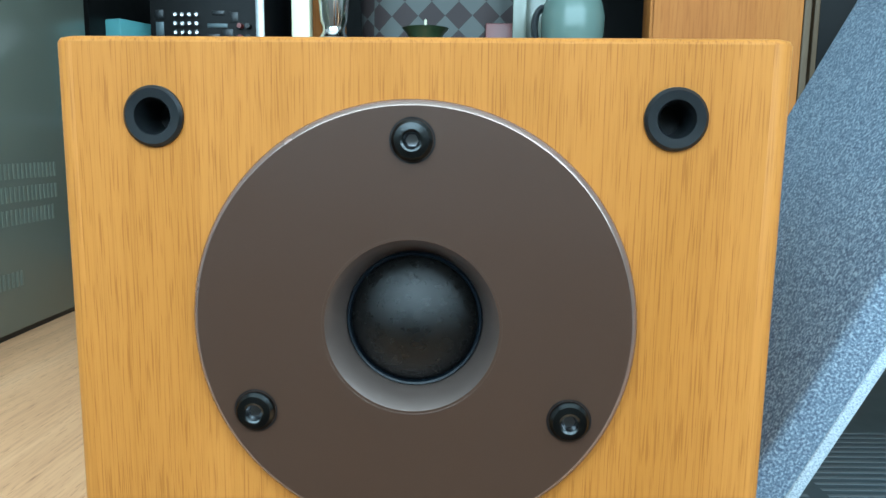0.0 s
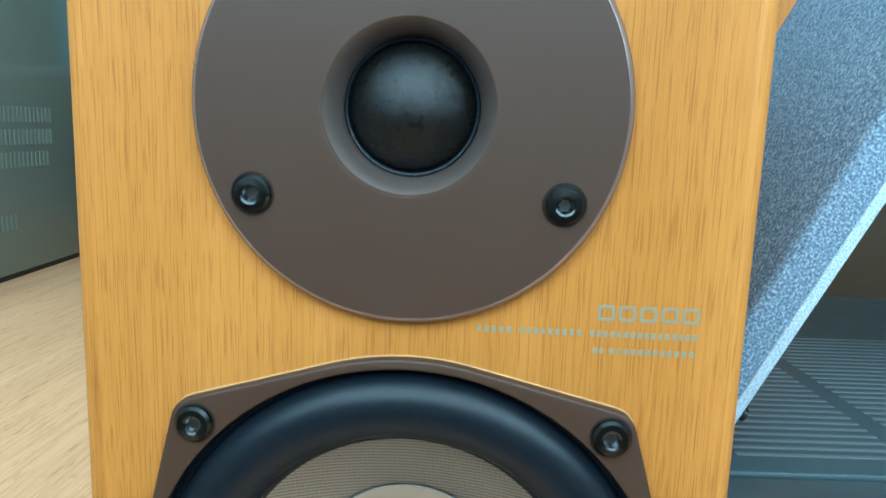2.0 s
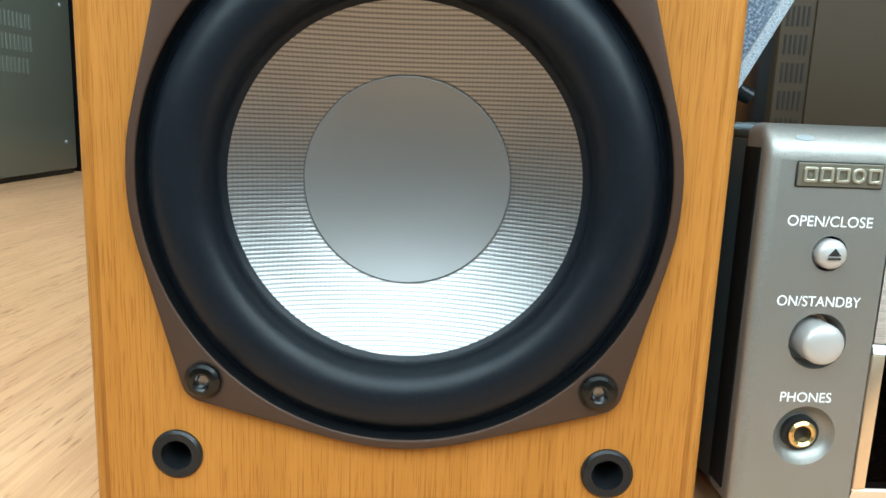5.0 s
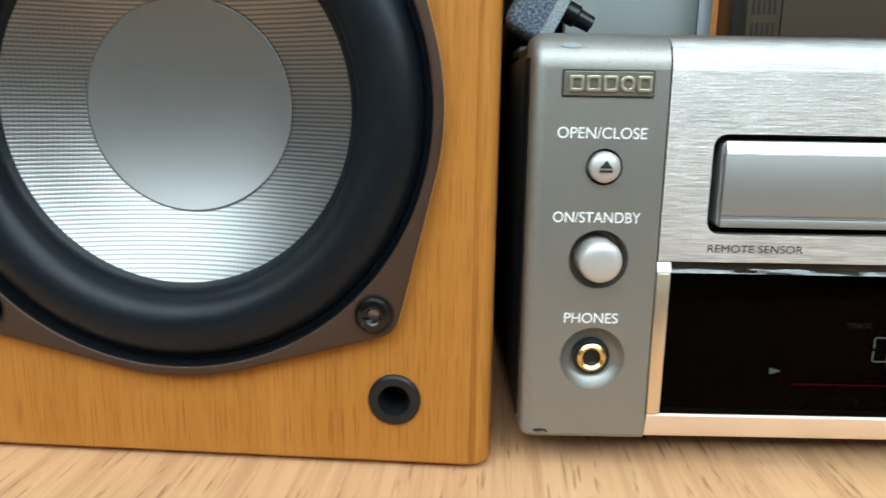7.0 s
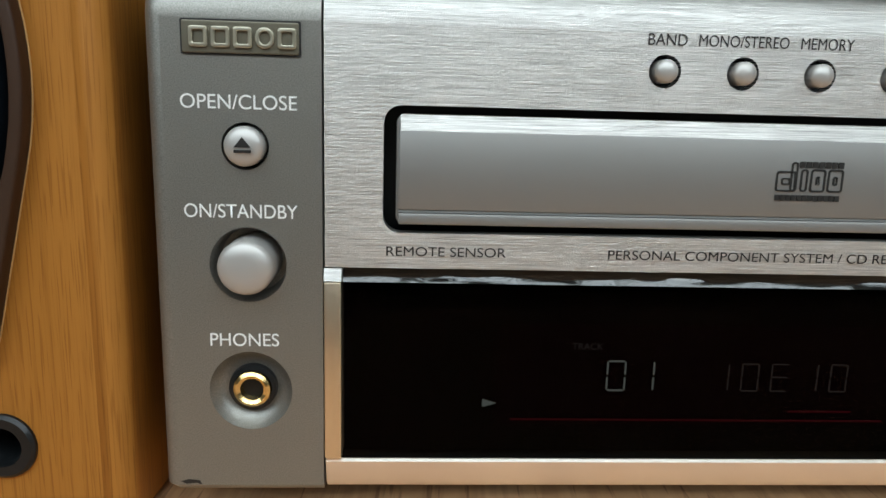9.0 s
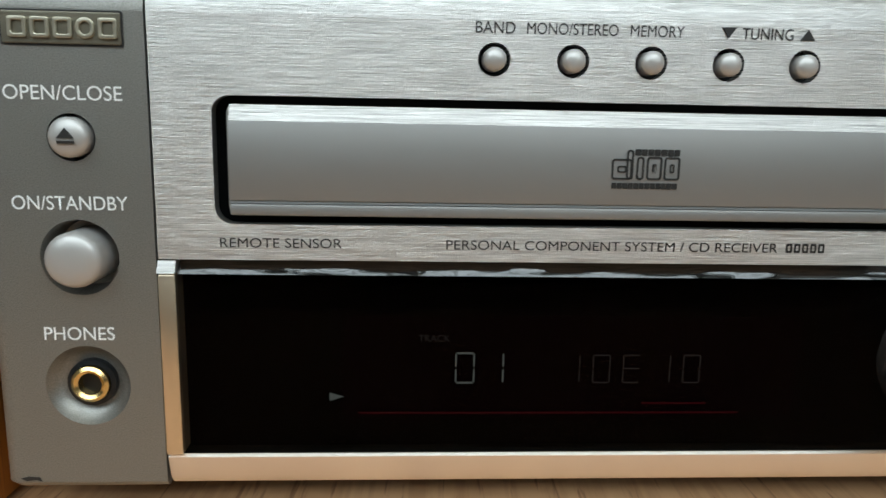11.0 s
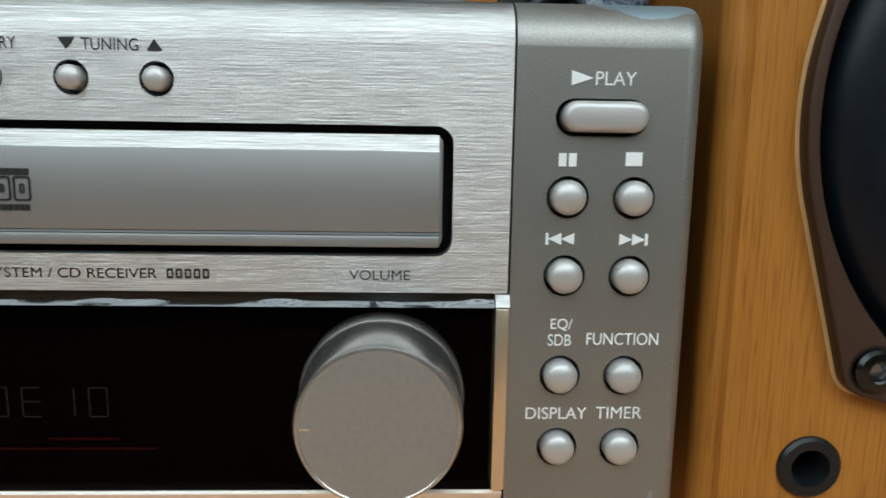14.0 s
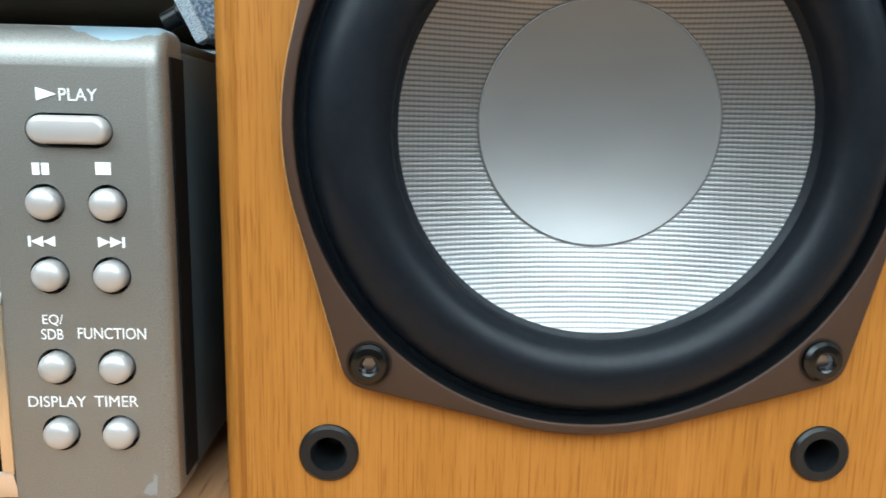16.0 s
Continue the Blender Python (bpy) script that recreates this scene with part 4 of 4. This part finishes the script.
# ---- things behind ----
def appliance():
    """Grey steel box with vent slots in its side, standing on the table."""
    a = thing("microwave_oven", pose(-0.474, 0.86, -0.0030, 0, 0, 2.0), "grey steel appliance box with side vent slots on the table", "appliance")
    part("case", box(-0.42, 0.0, -0.52, 0.0, 0.006, 0.52, 0.004), STEEL, a)
    part("base", box(-0.41, -0.004, -0.51, -0.006, 0.0, 0.0075), BLACK, a)
    for y, z in ((-0.027, 0.228), (-0.029, 0.045)):
        part("rivet", moved(lathe([(0, -0.0012), (0.0022, -0.0010), (0.003, 0.0006)], 0, 0, 16), Matrix.Translation((0.0, y, z)) @ Matrix.Rotation(radians(90), 4, "Z")), VENT, a)
    for z, n, y0 in ((0.187, 24, -0.30), (0.160, 24, -0.30), (0.133, 24, -0.31), (0.060, 14, -0.30)):
        for i in range(n):
            part("vent_slot", box(-0.0005, 0.0008, y0 + 0.0085 * i, y0 + 0.0085 * i + 0.0035, z, z + 0.018), SLOT, a, smooth=0)


appliance()


def shelf_unit():
    s = thing("rack", pose(0.1, 1.0, -0.0030), "dark grey rack with a shelf behind the stereo", "rack")
    for x0, x1 in ((-0.60, 0.196), (0.418, 0.95)):
        part("shelf", box(x0, x1, -0.13, 0.35, 0.247, 0.265, 0.002), HOOD, s)
    part("back_panel", box(-0.60, 0.95, 0.35, 0.37, 0.0, 0.95), DARK, s)
    part("top_board", box(-0.60, 0.95, -0.28, 0.35, 0.70, 0.72, 0.002), DARK, s)
    for x in (-0.60, 0.93):
        part("side", box(x, x + 0.02, -0.12, 0.35, 0.0, 0.245), DARK, s)
        part("upper_side", box(x, x + 0.02, -0.12, 0.35, 0.262, 0.70), DARK, s)


shelf_unit()


def av_amplifier():
    a = thing("amplifier", pose(-0.325, 0.92, 0.262), "black amplifier turned to show its rear sockets", "amplifier")
    part("case", box(-0.085, 0.085, 0.0, 0.25, 0.006, 0.20, 0.002), BLACK, a)
    part("rear_plate", box(-0.083, 0.083, -0.002, 0.001, 0.010, 0.196, 0.0005), DARK, a)
    part("rear_edge", box(0.074, 0.083, -0.004, 0.001, 0.010, 0.196, 0.0008), VENT, a)
    for x in (-0.06, 0.06):
        part("foot", lathe([(0, 0), (0.01, 0), (0.01, 0.007), (0, 0.007)], x, 0.05, 16, "z"), BLACK, a)
    for r in range(4):
        for c in range(4):
            j = part("phono_socket", lathe([(0, -0.0085), (0.0014, -0.0085), (0.0016, -0.0100), (0.0027, -0.0100), (0.0029, -0.002)], -0.043 + 0.0105 * c, 0.112 + 0.0125 * r, 18), CHROME, a, "phono socket")
    for i, (x, z, w, h) in enumerate(((0.000, 0.115, 0.020, 0.008), (0.024, 0.118, 0.016, 0.012), (0.002, 0.132, 0.030, 0.006), (0.036, 0.140, 0.012, 0.014), (0.010, 0.150, 0.018, 0.006), (-0.075, 0.12, 0.012, 0.02), (-0.075, 0.145, 0.012, 0.012))):
        part("label_bar", box(x, x + w, -0.0035, -0.0015, z, z + h, 0.0004), HOOD if i % 3 == 2 else BLACK, a)
    for x, z in ((0.052, 0.118), (0.052, 0.134), (0.064, 0.118), (0.064, 0.134)):
        part("speaker_post", lathe([(0, -0.012), (0.0035, -0.012), (0.0040, -0.001)], x, z, 14), RED if x < 0.06 else BLACK, a)


av_amplifier()


def back_row():
    t = thing("white_tube", pose(-0.238, 0.90, 0.262), "thin white upright tube on the rack", "tube")
    part("tube", lathe([(0, 0), (0.0045, 0), (0.0045, 0.42), (0, 0.42)], 0, 0, 16, "z"), WHITE, t)
    t = thing("cream_post", pose(-0.181, 0.90, 0.262), "cream painted upright board on the rack", "board")
    part("board", box(-0.013, 0.013, 0, 0.02, 0, 0.42, 0.0015), CREAM, t)
    t = thing("candlestick", pose(-0.133, 0.90, 0.262), "polished metal candlestick on the rack", "candlestick")
    part("stem", lathe([(0, 0), (0.045, 0), (0.045, 0.008), (0.014, 0.02), (0.012, 0.100), (0.020, 0.108), (0.021, 0.116), (0.016, 0.124), (0.016, 0.131), (0.019, 0.138), (0.024, 0.20), (0.030, 0.30), (0, 0.30)], 0, 0, 40, "z"), CHROME, t)
    t = thing("wooden_board", pose(-0.155, 0.99, 0.262), "brown wooden board behind the candlestick", "board")
    part("board", box(-0.03, 0.02, 0, 0.015, 0, 0.4, 0.002), PALE_WOOD, t)
    t = thing("bag", pose(0.02, 1.05, 0.262), "harlequin patterned fabric bag on the rack", "bag")
    bm = lathe([(0, 0), (0.10, 0), (0.125, 0.03), (0.135, 0.10), (0.14, 0.22), (0.12, 0.40), (0, 0.42)], 0, 0, 48, "z")
    for v in bm.verts:
        v.co.y *= 0.45
        v.co += 0.012 * noise.noise_vector(v.co * 9)
        v.co.z = max(v.co.z, 0)
    part("bag_body", bm, HARLEQUIN, t)
    t = thing("plant_pot", pose(-0.005, 0.93, 0.262), "small dark green dish with a pale stick", "dish")
    part("dish", lathe([(0, 0), (0.02, 0), (0.012, 0.10), (0.028, 0.128), (0.034, 0.134), (0.026, 0.132), (0, 0.128)], 0, 0, 32, "z"), material("dark_green_glaze", (0.02, 0.035, 0.015), 0.3), t)
    part("stick", lathe([(0, 0.128), (0.0022, 0.128), (0.002, 0.146), (0, 0.147)], 0, 0, 12, "z"), CREAM, t)
    t = thing("red_box", pose(0.112, 0.98, 0.262), "dark red box on the rack", "box")
    part("box_body", box(-0.03, 0.03, 0, 0.05, 0, 0.15, 0.002), RED, t)
    t = thing("grey_post", pose(0.132, 0.93, 0.262), "dark grey green upright on the rack", "board")
    part("board", box(-0.011, 0.008, 0, 0.03, 0, 0.42, 0.001), STEEL, t)
    t = thing("pale_panel", pose(0.165, 0.98, 0.262), "pale grey panel standing on the rack", "panel")
    part("panel", box(-0.024, 0.030, 0, 0.015, 0, 0.42, 0.001), STEEL, t)
    mug = thing("mug", pose(0.203, 0.90, 0.352), "mint glazed mug with a dark handle", "mug")
    part("body", lathe([(0, 0), (0.030, 0), (0.037, 0.006), (0.043, 0.03), (0.044, 0.055), (0.040, 0.074), (0.036, 0.080), (0.034, 0.079), (0.038, 0.055), (0.036, 0.012), (0, 0.008)], 0, 0, 48, "z"), MINT, mug)
    loop = bmesh.new()
    hoop = [[loop.verts.new((-0.040 - 0.013 * math.cos(u) - 0.005 * math.cos(v) * math.cos(u), 0.005 * math.sin(v), 0.042 + 0.026 * math.sin(u) + 0.005 * math.cos(v) * math.sin(u))) for v in [2 * math.pi * j / 8 for j in range(8)]] for u in [-1.5 + 3.0 * i / 10 for i in range(11)]]
    for a, b in zip(hoop, hoop[1:]):
        for j in range(8):
            loop.faces.new((a[j], a[(j + 1) % 8], b[(j + 1) % 8], b[j]))
    part("handle", loop, BLACK, mug, "dark handle")
    t = thing("tin", pose(0.203, 0.90, 0.262), "dark tin box under the mug", "tin")
    part("tin_body", box(-0.05, 0.06, -0.05, 0.05, 0, 0.09, 0.003), DARK, t)
    t = thing("wooden_cabinet", pose(0.405, 0.865, -0.0030), "orange pine cabinet standing on the table by the rack", "cabinet")
    part("body", box(-0.103, 0.106, 0.004, 0.05, 0, 0.69, 0.002), PALE_WOOD, t)
    part("door", box(-0.099, 0.096, 0.0, 0.0035, 0.004, 0.686, 0.001), PALE_WOOD, t)
    part("edge_strip", box(0.097, 0.106, -0.001, 0.0035, 0, 0.69, 0.001), DULL_EDGE, t)
    t = thing("black_screen", pose(0.62, 0.90, 0.262), "black panel with a pale edge on the rack", "screen")
    part("panel", box(-0.083, 0.40, 0, 0.03, 0.01, 0.45, 0.002), DARK, t)
    part("edge_trim", box(-0.091, -0.084, -0.003, 0.03, 0.0, 0.45, 0.001), DULL_EDGE, t)
    t = thing("teal_box", pose(-0.495, 0.93, 0.262), "small teal plastic box on the rack", "box")
    part("box_body", moved(box(-0.03, 0.045, 0, 0.08, 0, 0.145, 0.003), Matrix.Rotation(radians(-20), 4, "Z")), TEAL, t)
    t = thing("grey_box", pose(0.345, 0.62, -0.0030), "grey steel box with a paler corner behind the receiver", "box")
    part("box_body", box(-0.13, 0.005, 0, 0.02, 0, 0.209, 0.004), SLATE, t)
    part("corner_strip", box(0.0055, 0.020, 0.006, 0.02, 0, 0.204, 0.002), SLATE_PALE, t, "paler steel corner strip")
    part("screw", lathe([(0, -0.0015), (0.0016, -0.0012), (0.002, 0.0005)], -0.080, 0.196, 14), CHROME, t)
    t = thing("brown_appliance", pose(0.376, 0.555, -0.0030), "taupe brown appliance front with vent slots and black body", "appliance")
    part("front_panel", box(0.0, 0.46, 0, 0.016, 0.014, 0.270, 0.003), TAUPE, t)
    part("door", box(0.031, 0.450, -0.003, 0.0, 0.020, 0.264, 0.001), TAUPE, t)
    body = part("body", box(0.002, 0.456, 0.0165, 0.099, 0.010, 0.203, 0.002), BLACK, t, "black body behind the front panel")
    part("base", box(0.004, 0.456, 0.003, 0.097, 0, 0.016), BLACK, t)
    part("label_bar", box(0.0008, 0.0024, 0.020, 0.044, 0.188, 0.191), VENT, body)
    for row in range(7):
        for i in range(5):
            part("vent_slot", box(0.005 + 0.0048 * i, 0.0072 + 0.0048 * i, -0.0008, 0.0005, 0.040 + 0.026 * row, 0.058 + 0.026 * row), TAUPE_DEEP, t, smooth=0)


back_row()
